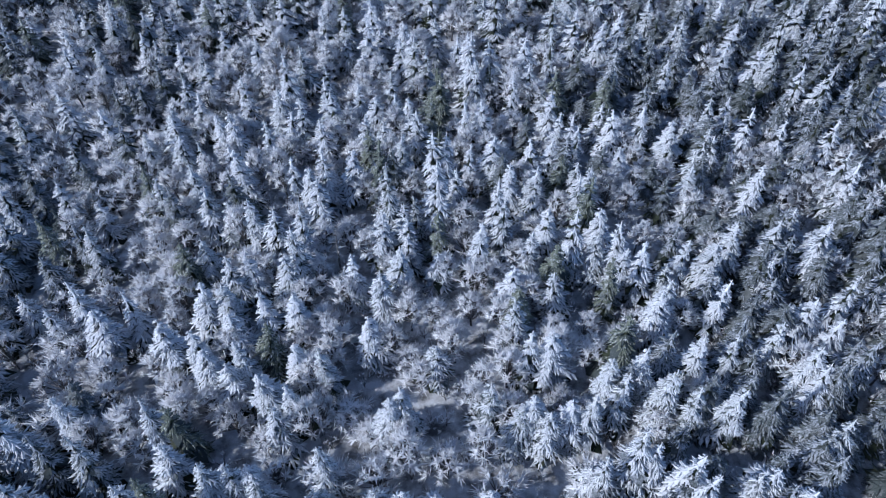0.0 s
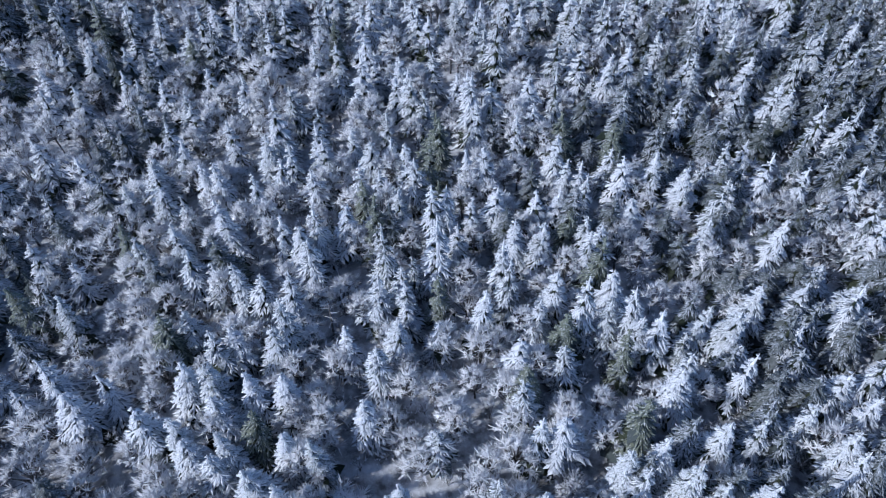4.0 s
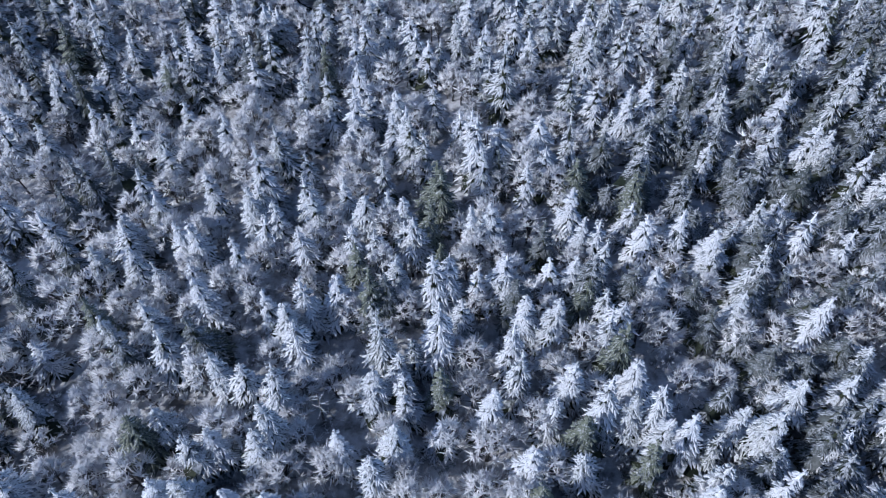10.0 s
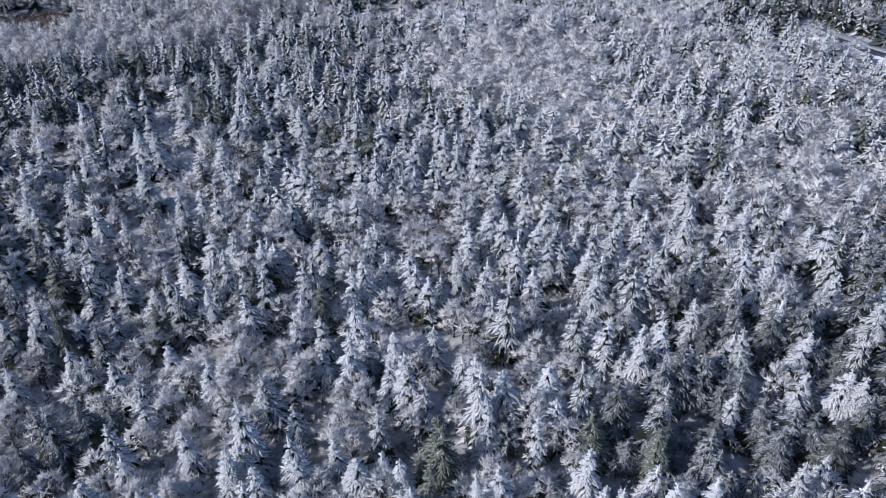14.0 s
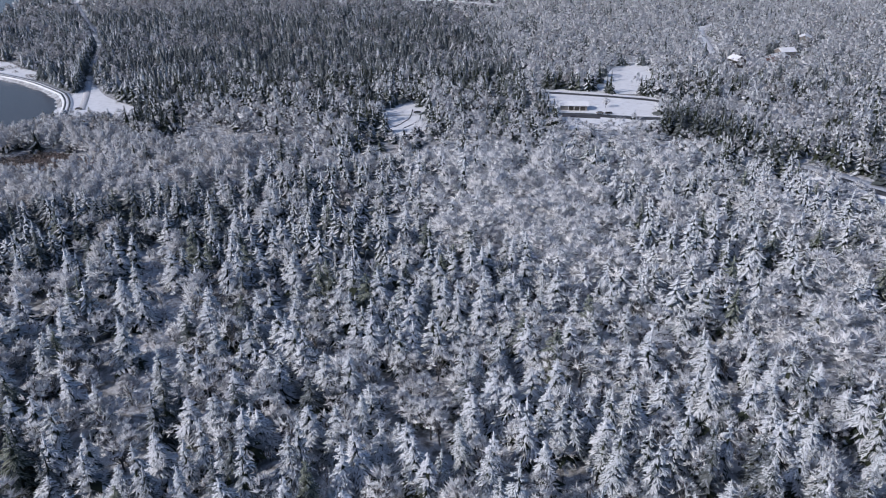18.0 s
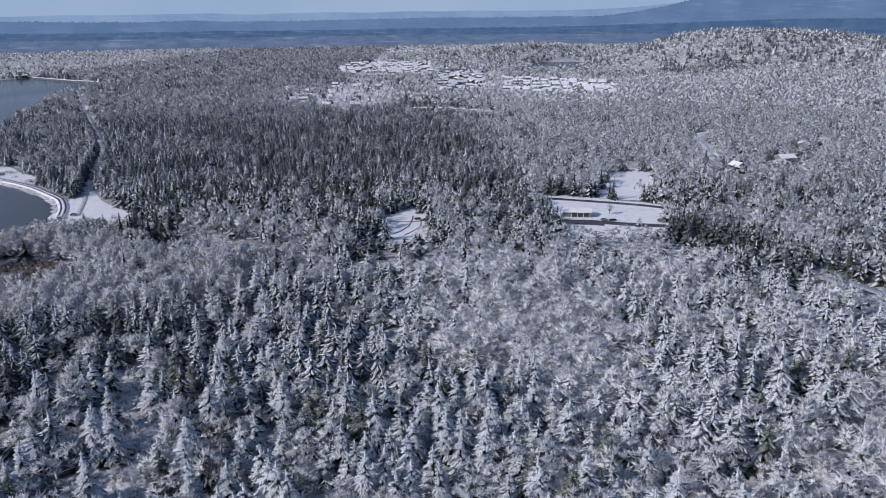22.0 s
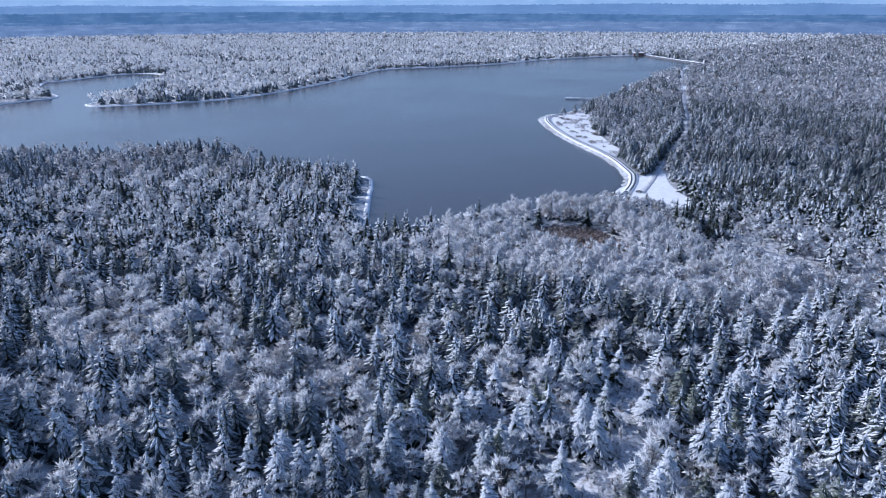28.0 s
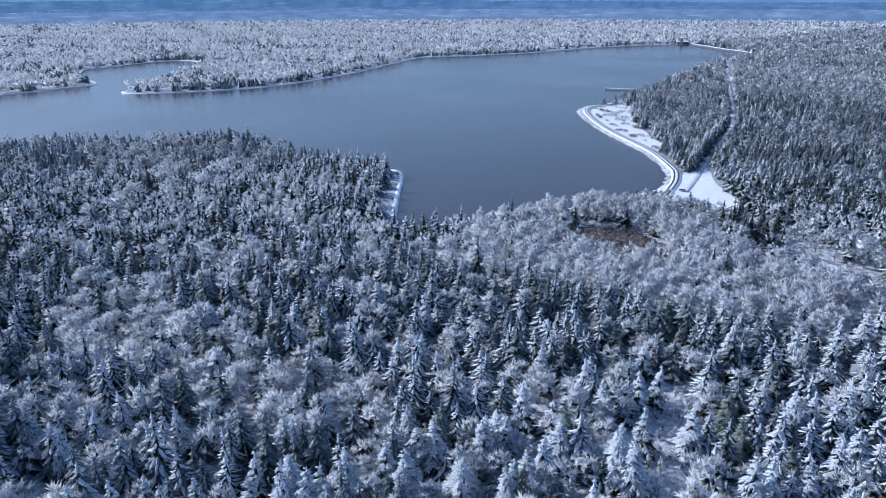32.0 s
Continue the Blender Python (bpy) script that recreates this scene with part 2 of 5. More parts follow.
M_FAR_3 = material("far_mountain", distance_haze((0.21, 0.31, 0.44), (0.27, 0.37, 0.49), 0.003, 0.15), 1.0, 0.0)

# ---- helpers of the plan ----


def mesh_of(name, V, F, mats, mat_index=None, tone=None, smooth=False):
    """A mesh from an array of corners and one of triangles."""
    V, F = np.asarray(V, np.float32), np.asarray(F, np.int32)
    me = bpy.data.meshes.new(name)
    me.vertices.add(len(V))
    me.vertices.foreach_set("co", V.ravel())
    me.loops.add(F.size)
    me.loops.foreach_set("vertex_index", F.ravel())
    me.polygons.add(len(F))
    me.polygons.foreach_set("loop_start", np.arange(0, F.size, F.shape[1], dtype=np.int32))
    for m in mats:
        me.materials.append(m)
    if mat_index is not None:
        me.polygons.foreach_set("material_index", np.asarray(mat_index, np.int32))
    if tone is not None:
        me.attributes.new("tone", "FLOAT", "POINT").data.foreach_set("value", np.asarray(tone, np.float32))
    me.update(calc_edges=True)
    if smooth:
        me.polygons.foreach_set("use_smooth", np.ones(len(F), bool))
    return me


def part(name, me, parent, label=""):
    ob = new(name, me)
    ob.parent = parent
    if label:
        ob["label"] = label
    return ob


def bm_mesh(name, bm, mat):
    me = bpy.data.meshes.new(name)
    bm.to_mesh(me)
    bm.free()
    me.materials.append(mat)
    return me


def box(bm, x0, y0, z0, x1, y1, z1):
    bmesh.ops.create_cube(bm, size=1.0, matrix=Matrix.Translation(((x0 + x1) / 2, (y0 + y1) / 2, (z0 + z1) / 2)) @ Matrix.Diagonal((x1 - x0, y1 - y0, z1 - z0, 1)))
    return bm


def smooth_line(points, step=6.0, closed=False):
    """A line through the points, rounded (Catmull-Rom), with a corner every few metres."""
    P = [np.array(p, float) for p in points]
    n, out = len(P), []
    for i in range(n if closed else n - 1):
        a, b, c, d = (P[(i + k) % n] if closed else P[min(max(i + k, 0), n - 1)] for k in (-1, 0, 1, 2))
        m = max(2, int(np.linalg.norm(c - b) / step))
        for t in np.linspace(0, 1, m, endpoint=False):
            out.append(0.5 * (2 * b + (c - a) * t + (2 * a - 5 * b + 4 * c - d) * t * t + (3 * b - a - 3 * c + d) * t ** 3))
    if not closed:
        out.append(P[-1])
    return np.array(out)


def inside(poly, X, Y):
    hit = np.zeros(X.shape, bool)
    n = len(poly)
    for i in range(n):
        (x0, y0), (x1, y1) = poly[i], poly[(i + 1) % n]
        if y0 != y1:
            hit ^= ((y0 > Y) != (y1 > Y)) & (X < (x1 - x0) * (Y - y0) / (y1 - y0) + x0)
    return hit


def far_from(line, X, Y, closed=False):
    """The distance of every point from a line."""
    d = np.full(X.shape, 1e9)
    n = len(line)
    for i in range(n if closed else n - 1):
        (x0, y0), (x1, y1) = line[i], line[(i + 1) % n]
        dx, dy = x1 - x0, y1 - y0
        t = np.clip(((X - x0) * dx + (Y - y0) * dy) / max(dx * dx + dy * dy, 1e-9), 0, 1)
        d = np.minimum(d, np.hypot(X - x0 - t * dx, Y - y0 - t * dy))
    return d


def in_clumps(X, Y):
    hit = np.zeros(X.shape, bool)
    for poly in DARK_CLUMPS:
        hit |= inside(poly, X, Y)
    return hit


def waves(X, Y, size, seed):
    """Smooth random hills, -1 to 1, of about that size in metres."""
    r = np.random.RandomState(seed)
    s = np.zeros(X.shape)
    for k in range(7):
        a, ph, f = r.uniform(0, 6.283), r.uniform(0, 6.283), 6.283 / size * r.uniform(0.6, 1.7)
        s += np.sin((X * math.cos(a) + Y * math.sin(a)) * f + ph)
    return s / 3.5


# ---- the plan: shore, clearings, roads ----
NEAR_SHORE = [(-985, 40), (-800, 110), (-700, 175), (-650, 235), (-650, 275), (-610, 310), (-560, 385), (-525, 397), (-465, 397), (-420, 407),
              (-388, 420), (-368, 408), (-346, 388), (-310, 356), (-288, 338), (-276, 342), (-268, 362), (-258, 384), (-250, 415), (-243, 455), (-237, 490)]
EAST_SHORE = [(-236, 502), (-245, 529), (-256, 549), (-266, 561), (-306, 598), (-375, 644), (-428, 687), (-466, 725), (-476, 756), (-472, 785),
              (-476, 822), (-490, 880), (-510, 935), (-545, 1050), (-592, 1190), (-612, 1237), (-622, 1298), (-655, 1422), (-640, 1518)]
FAR_SHORE = [(-925, 1745), (-942, 1700), (-1003, 1483), (-1006, 1291), (-1037, 1155), (-1075, 1035), (-1021, 925), (-936, 768), (-880, 616),
             (-887, 522), (-924, 443), (-951, 430), (-972, 457), (-1100, 565), (-1261, 677), (-1349, 651), (-1302, 516), (-1291, 486),
             (-1180, 445), (-1071, 434), (-1047, 379), (-1029, 310), (-1010, 200)]
LAKE = [tuple(p) for p in smooth_line(NEAR_SHORE + EAST_SHORE + FAR_SHORE, 12, True)]
POND = [(260, 1990), (300, 2110), (390, 2200), (440, 2150), (420, 1950), (350, 1800), (280, 1800), (245, 1860)]
SHORE_ROAD = [(-226, 497), (-229, 506), (-238, 529), (-249, 549), (-260, 563), (-301, 601), (-369, 647), (-421, 690), (-456, 727), (-466, 754), (-461, 780), (-452, 800)]
LANE = [(-222, 512), (-236, 552), (-262, 618), (-297, 722), (-347, 826), (-420, 966), (-527, 1172), (-630, 1380), (-655, 1450)]
GULLY = [(-106, 296), (-98, 281), (-90, 262), (-82, 245), (-77, 228), (-80, 212)]
LEFT_PATH = [(-330, 362), (-344, 380), (-372, 404), (-384, 412)]
STRIP = [(-215, 498), (-181, 491), (-136, 460), (-111, 445), (-80, 440)]
TRAIL = [(-215, 256), (-188, 246), (-172, 236), (-160, 222)]
FIELD_ROAD = [(20, 552), (70, 541), (124, 522), (150, 508), (185, 480), (200, 440)]
RIGHT_ROAD = [(172, 378), (183, 366), (190, 352), (206, 330), (230, 300)]
CREEK = [(300, 830), (271, 792), (252, 727), (236, 670), (222, 640)]
SNOW_A = [(-236, 500), (-238, 520), (-246, 560), (-240, 575), (-219, 545), (-186, 512), (-178, 494), (-200, 487), (-222, 490)]
SNOW_B = [(-31, 500), (-19, 520), (-2, 500), (-1, 462), (-20, 444), (-30, 462)]
FIELD_1 = [(66, 552), (100, 542), (128, 528), (146, 515), (128, 454), (98, 450), (72, 456), (74, 494)]
FIELD_2 = [(112, 545), (126, 580), (145, 620), (168, 620), (158, 570), (144, 536), (126, 532)]
MARSH = [(-228, 388), (-220, 412), (-200, 425), (-172, 412), (-160, 392), (-176, 382), (-200, 378)]
BEACH = [(-455, 735), (-462, 772), (-440, 790), (-415, 745), (-380, 700), (-330, 650), (-290, 612), (-300, 604), (-369, 650), (-421, 694)]
SUBURBS = [[(-215, 1700), (-235, 2150), (0, 2150), (5, 1640), (-165, 1640)], [(10, 1250), (15, 1700), (125, 1700), (88, 1260)],
           [(110, 1210), (145, 1560), (340, 1390), (283, 1170)], [(-200, 1060), (-270, 1420), (-95, 1440), (-66, 1030)],
           [(-160, 2700), (-170, 3050), (40, 3050), (60, 2750)]]
PALE_WOOD = [(-480, 1010), (-60, 950), (-60, 1250), (-450, 1360)]
DARK_WOOD = [(-260, 500), (-40, 470), (70, 560), (80, 900), (-60, 960), (-400, 1000), (-300, 720)]
FAR_BARE = [[(-5, 358), (-6, 325), (2, 300), (27, 288), (49, 279), (70, 298), (75, 347), (53, 372), (17, 360)], [(-306, 182), (-311, 206), (-275, 215), (-218, 201), (-195, 203), (-216, 181), (-251, 167)],
              [(-210, 196), (-210, 224), (-186, 239), (-157, 235), (-158, 208), (-167, 192), (-182, 190)],
              [(-244, 310), (-171, 331), (-123, 352), (-90, 368), (-76, 389), (-87, 423), (-138, 410), (-160, 380), (-250, 335)]]
NEAR_BARE = [[(-24, 88), (2, 88), (5, 71), (1, 44), (-20, 44), (-26, 72)], [(75, 124), (94, 123), (86, 102), (68, 102)],
              [(-83, 124), (-51, 101), (-46, 79), (-66, 79), (-68, 100)], [(-74, 72), (-47, 72), (-41, 56), (-59, 44)],
              [(-49, 177), (-8, 176), (-8, 158), (-46, 159)], [(-13, 221), (6, 230), (6, 196), (-18, 202)], [(103, 262), (135, 239), (108, 201), (92, 224)]]
BARE_WOODS = FAR_BARE + NEAR_BARE
OPENING = [(106, 133), (109, 147), (117, 154), (127, 161), (132, 151), (121, 131)]
THICKET = [(-228, 432), (-170, 420), (-100, 402), (-50, 398), (-45, 450), (-100, 490), (-140, 492), (-215, 484)]
DARK_CLUMPS = [[(-174, 446), (-146, 440), (-138, 462), (-146, 480), (-172, 478)], [(122, 446), (136, 462), (150, 452), (168, 428), (164, 402), (146, 410)],
               [(160, 370), (162, 388), (178, 394), (190, 384), (184, 368), (172, 362)]]
HOUSE_SPOTS = [(289, 648), (236, 615), (276, 634), (473, 945), (520, 900), (744, 1250), (330, 700)]
POND_2 = [(-48, 1050), (-20, 1066), (30, 1058), (78, 1018), (94, 990), (62, 984), (20, 1012), (-20, 1024)]
LANE_END = [(-512, 1122), (-488, 1128), (-478, 1092), (-495, 1084)]
NEAR_PLAN = [(-80, -45), (80, -45), (100, 34), (215, 250), (245, 400), (-345, 400), (-370, 150), (-205, 118), (-120, 130)]
KNOLLS = [(590, 1760, 58, 170), (830, 1760, 56, 200), (1180, 1680, 50, 330), (330, 2480, 34, 260)]
# Unseen rise, added outside the view to cast shade on the left wood.
SHADE_BANK = [(-165, -20), (-180, 30), (-215, 75), (-240, 90)]


def ground_height(X, Y):
    z = 0.9 * waves(X, Y, 90, 3) + 0.6
    z = z - 5.0 * np.clip((-X - 42) / 40, 0, 1) * np.clip((X + 170) / 25, 0, 1) * np.clip((205 - Y) / 40, 0, 1)
    z = z + 46.0 * np.exp(-(far_from(SHADE_BANK, X, Y) / 46) ** 2)
    for kx, ky, kh, kr in KNOLLS:
        z = z + kh * np.exp(-((X - kx) ** 2 + (Y - ky) ** 2) / (kr * kr))
    for poly in [SNOW_A, SNOW_B, FIELD_1, FIELD_2, MARSH, BEACH, OPENING, LANE_END] + SUBURBS:
        d = np.where(inside(poly, X, Y), 0.0, far_from(poly, X, Y, True))
        k = np.clip(d / 30, 0, 1)
        z = z * k + 0.5 * (1 - k)
    for pool in (LAKE, POND, POND_2):
        d = far_from(pool, X, Y, True)
        ins = inside(pool, X, Y)
        z = np.where(ins, np.clip(-d * 0.5, -6, 0) - 0.6, z * np.clip(d / 25, 0, 1) + np.clip(0.9 - d * 0.02, 0, 0.9))
    return z


# ---- ground and water ----
gx = np.concatenate([np.arange(-4900, -1440, 180), np.arange(-1440, -720, 12), np.arange(-720, -200, 5), np.arange(-200, 900, 12), np.arange(900, 4901, 180)]).astype(float)
gy = np.concatenate([np.arange(-1500, -150, 150), np.arange(-150, 330, 12), np.arange(330, 960, 5), np.arange(960, 2100, 12), np.arange(2100, 4901, 180)]).astype(float)
GX, GY = np.meshgrid(gx, gy)
GZ = ground_height(GX, GY)
nx, ny = len(gx), len(gy)
idx = np.arange(nx * ny).reshape(ny, nx)
quads = np.stack([idx[:-1, :-1], idx[:-1, 1:], idx[1:, 1:], idx[1:, :-1]], -1).reshape(-1, 4)
ground = new("ground", mesh_of("ground", np.stack([GX, GY, GZ], -1).reshape(-1, 3), quads, [M_FLOOR], smooth=True))
tagged(ground, "uneven snow-covered forest ground with twigs showing through", "ground", kind="structure")


def height_at(x, y):
    return float(ground_height(np.array([float(x)]), np.array([float(y)]))[0])


def sheet(name, poly, z, mat, label, category, rise=0.0):
    """A flat sheet in the outline of poly; with rise, it lies that far above the ground."""
    bm = bmesh.new()
    line = smooth_line(poly, 5, True)
    vs = [bm.verts.new((x, y, (height_at(x, y) + rise) if rise else z)) for x, y in line]
    bm.faces.new(vs)
    bmesh.ops.triangulate(bm, faces=bm.faces[:])
    ob = new(name, bm_mesh(name, bm, mat))
    return tagged(ob, label, category, kind="structure")


bm = bmesh.new()
bm.faces.new([bm.verts.new((x, y, -0.7)) for x, y in [(-1500, -60), (-180, -60), (-180, 1900), (-1500, 1900)]])
tagged(new("water", bm_mesh("water", bm, M_WATER)), "calm grey-blue lake water with faint ripples", "lake", kind="structure")
bm = bmesh.new()
bm.faces.new([bm.verts.new((x, y, -0.5)) for x, y in [(200, 1750), (500, 1750), (500, 2260), (200, 2260)]])
tagged(new("water", bm_mesh("water", bm, M_WATER)), "small blue-grey pond between snowy woods", "pond", kind="structure")


bm = bmesh.new()
bm.faces.new([bm.verts.new((x, y, -0.5)) for x, y in [(-70, 970), (110, 970), (110, 1080), (-70, 1080)]])
tagged(new("water", bm_mesh("water", bm, M_WATER)), "narrow dark pond before a row of houses", "pond", kind="structure")


def ribbon(points, width, rise, mat, offset=0.0, step=6.0, thick=0.5, ragged=0.0):
    """A band along a line, with sloping sides, over the ground."""
    L = smooth_line(points, step)
    T = np.gradient(L, axis=0)
    T /= np.linalg.norm(T, axis=1)[:, None] + 1e-9
    N = np.stack([-T[:, 1], T[:, 0]], 1)
    z = np.maximum(ground_height(L[:, 0], L[:, 1]), 0.2) + rise
    k = 1 + ragged * np.clip(waves(L[:, 0], L[:, 1], 14, 51), -0.9, 1)
    k2 = 1 + ragged * np.clip(waves(L[:, 0], L[:, 1], 14, 52), -0.9, 1)
    rows = []
    for o, dz in ((-width / 2 - thick, -thick - 0.3), (-width / 2, 0), (0, 0.04), (width / 2, 0), (width / 2 + thick, -thick - 0.3)):
        rows.append(np.column_stack([L + N * (o * (k if o < 0 else k2) + offset)[:, None], z + dz]))
    n = len(L)
    V = np.concatenate(rows)
    F = [(r * n + i, (r + 1) * n + i, (r + 1) * n + i + 1, r * n + i + 1) for r in range(4) for i in range(n - 1)]
    return mesh_of("band", V, np.array(F)[:, ::-1], [mat], smooth=False)


def road(name, points, width, mat, label, category, rise=0.25, offset=0.0, thick=0.5, ragged=0.0, step=6.0):
    return tagged(new(name, ribbon(points, width, rise, mat, offset, step, thick, ragged)), label, category, kind="structure")


road("shore_bank", NEAR_SHORE + EAST_SHORE[:1], 2.0, M_OPEN, "snow-covered bank along the lake shore", "bank", 0.1, thick=0.8)
road("shore_bank", EAST_SHORE[9:], 1.6, M_OPEN, "snow-covered bank along the lake shore", "bank", 0.1, thick=0.8)
road("shore_bank", FAR_SHORE, 2.4, M_OPEN, "snow-covered bank along the far lake shore", "bank", 0.1, thick=0.8)
road("shore_road", SHORE_ROAD, 6.2, M_OPEN, "snow-covered gravel road along the lake shore", "road", 0.55, offset=0.0)
for side in (-1.1, 1.5):
    road("wheel_track", SHORE_ROAD, 1.1, M_ROAD, "dark wheel track worn into the snow", "track", 0.66, side, 0.05)
road("forest_lane", LANE, 4.6, M_MEADOW, "snow-covered lane cut straight through the woods", "lane", 0.3)
road("snow_strip", STRIP, 5.0, M_MEADOW, "snow-covered track through bare woods", "track", 0.3, ragged=0.55, step=3)
road("trail", TRAIL, 2.0, M_OPEN, "narrow snowy trail between trees", "trail", 0.3, ragged=0.5, step=2)
road("gully", GULLY, 15.0, M_MEADOW, "snow-filled gully with young saplings", "gully", 0.45, thick=2.0, ragged=0.5, step=2)
road("field_road", FIELD_ROAD, 4.5, M_ROAD, "dark wet road beside a snowy field", "road", 0.45, thick=0.2)
road("side_road", RIGHT_ROAD, 5.0, M_ROAD, "dark wet road between snowy verges", "road", 0.45, thick=0.2)
road("verge", RIGHT_ROAD, 18.0, M_OPEN, "snowy verge along a road", "verge", 0.2)
road("creek_bed", CREEK, 7.0, M_OPEN, "snow-covered opening along a creek", "clearing", 0.3)
road("shore_bank", POND_2[:5], 5.0, M_OPEN, "snowy bank of a narrow pond", "bank", 0.25, thick=0.6, ragged=0.7, step=4)
sheet("clearing", SNOW_A, 0, M_OPEN, "snow-covered clearing at the lake road", "clearing", rise=0.3)
sheet("clearing", OPENING, 0, M_OPEN, "snow-covered opening in the wood", "clearing", rise=0.2)
sheet("clearing", LANE_END, 0, M_OPEN, "snowy turning place at a forest lane", "clearing", rise=0.4)
sheet("clearing", SNOW_B, 0, M_OPEN, "snow-covered clearing with tyre marks", "clearing", rise=0.3)
sheet("field", FIELD_1, 0, M_OPEN, "smooth snow-covered field beside a house", "field", rise=0.3)
sheet("field", FIELD_2, 0, M_OPEN, "smooth snow-covered field among trees", "field", rise=0.3)
sheet("marsh", MARSH, 0, M_BRUSH, "brown marsh of bare brush beside the lake", "marsh", rise=0.3)
sheet("beach", BEACH, 0, M_OPEN, "snowy open shore with tufts of grass", "shore", rise=0.25)
for poly in SUBURBS:
    sheet("housing_ground", poly, 0, M_OPEN, "snow-covered streets and gardens between houses", "ground", rise=0.5)

# ---- distance ----


def ridge(mat, radius, base, top, rough, seed, label, a0=-75, a1=125, lift=(), rag=0.0):
    """A far skyline: a wall of hills on a circle round the place."""
    r = np.random.RandomState(seed)
    A = np.radians(np.arange(a0, a1, 0.35 if not rag else 0.08))
    h = np.zeros(len(A)) + top
    for k in range(1, 26):
        h += rough * np.sin(A * k * 3.1 + r.uniform(0, 6.28)) * r.uniform(0.4, 1) / k ** 0.8
    h += rag * r.uniform(0, 1, len(A)) ** 2
    for la, lh, lw in lift:
        h += lh * np.exp(-((np.degrees(A) - la) / lw) ** 2)
    X, Y = -np.sin(A) * radius, 100 + np.cos(A) * radius
    n = len(A)
    V = np.concatenate([np.column_stack([X, Y, np.full(n, base)]), np.column_stack([X, Y, h])])
    F = [(i, i + 1, n + i + 1, n + i) for i in range(n - 1)]
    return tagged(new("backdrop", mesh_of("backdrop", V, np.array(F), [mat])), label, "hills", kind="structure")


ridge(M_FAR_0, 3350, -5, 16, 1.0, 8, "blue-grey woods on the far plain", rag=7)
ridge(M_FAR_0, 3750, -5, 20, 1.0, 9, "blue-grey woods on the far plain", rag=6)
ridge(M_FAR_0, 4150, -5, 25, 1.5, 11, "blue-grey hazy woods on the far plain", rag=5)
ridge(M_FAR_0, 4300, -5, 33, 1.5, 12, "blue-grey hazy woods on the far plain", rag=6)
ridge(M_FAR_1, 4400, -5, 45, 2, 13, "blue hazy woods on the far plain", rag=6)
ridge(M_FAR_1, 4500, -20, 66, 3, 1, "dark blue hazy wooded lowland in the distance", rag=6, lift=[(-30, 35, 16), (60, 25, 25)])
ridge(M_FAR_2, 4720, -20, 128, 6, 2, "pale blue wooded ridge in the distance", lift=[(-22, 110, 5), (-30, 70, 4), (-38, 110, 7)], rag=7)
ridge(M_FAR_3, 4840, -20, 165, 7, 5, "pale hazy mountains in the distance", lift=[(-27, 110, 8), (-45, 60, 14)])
# Wall of glowing haze colour, added to cover the yellowish sky there.
ridge(M_FAR_4, 4880, -20, 420, 4, 6, "pale wall painted as haze over the horizon")

# ---- trees: shapes ----


class Shape:
    """Triangles gathered piece by piece, with the number of a material for each."""

    def __init__(self):
        self.v, self.f, self.m, self.n = [], [], [], 0

    def add(self, pts, faces, mat):
        self.v.append(np.asarray(pts, np.float32))
        self.f.append(np.asarray(faces, np.int32) + self.n)
        self.m.append(np.full(len(faces), mat, np.int32))
        self.n += len(pts)

    def done(self):
        return np.concatenate(self.v), np.concatenate(self.f), np.concatenate(self.m)


def cone(s, base, tip, r, sides, mat, top_r=0.0):
    base, tip = np.array(base, float), np.array(tip, float)
    ax = tip - base
    ax /= np.linalg.norm(ax)
    u = np.cross(ax, (0.3, 0.9, 0.2) if abs(ax[2]) > 0.7 else (0, 0, 1))
    u /= np.linalg.norm(u)
    w = np.cross(ax, u)
    a = np.arange(sides) * 6.2832 / sides
    ring = np.outer(np.cos(a), u) + np.outer(np.sin(a), w)
    if top_r:
        pts = np.concatenate([base + ring * r, tip + ring * top_r])
        fs = [(i, (i + 1) % sides, sides + i) for i in range(sides)] + [((i + 1) % sides, sides + (i + 1) % sides, sides + i) for i in range(sides)]
    else:
        pts = np.concatenate([base + ring * r, [tip]])
        fs = [(i, (i + 1) % sides, sides) for i in range(sides)]
    s.add(pts, fs, mat)


def finger(s, a, tip, side, w, sink, mat):
    """A narrow pad folded along its ridge, from a to tip: two sloping faces that catch light and shade."""
    mid = a + (tip - a) * 0.42
    s.add([a, mid + side * w - (0, 0, sink), tip, mid - side * w - (0, 0, sink)], [(0, 2, 1), (0, 3, 2)], mat)


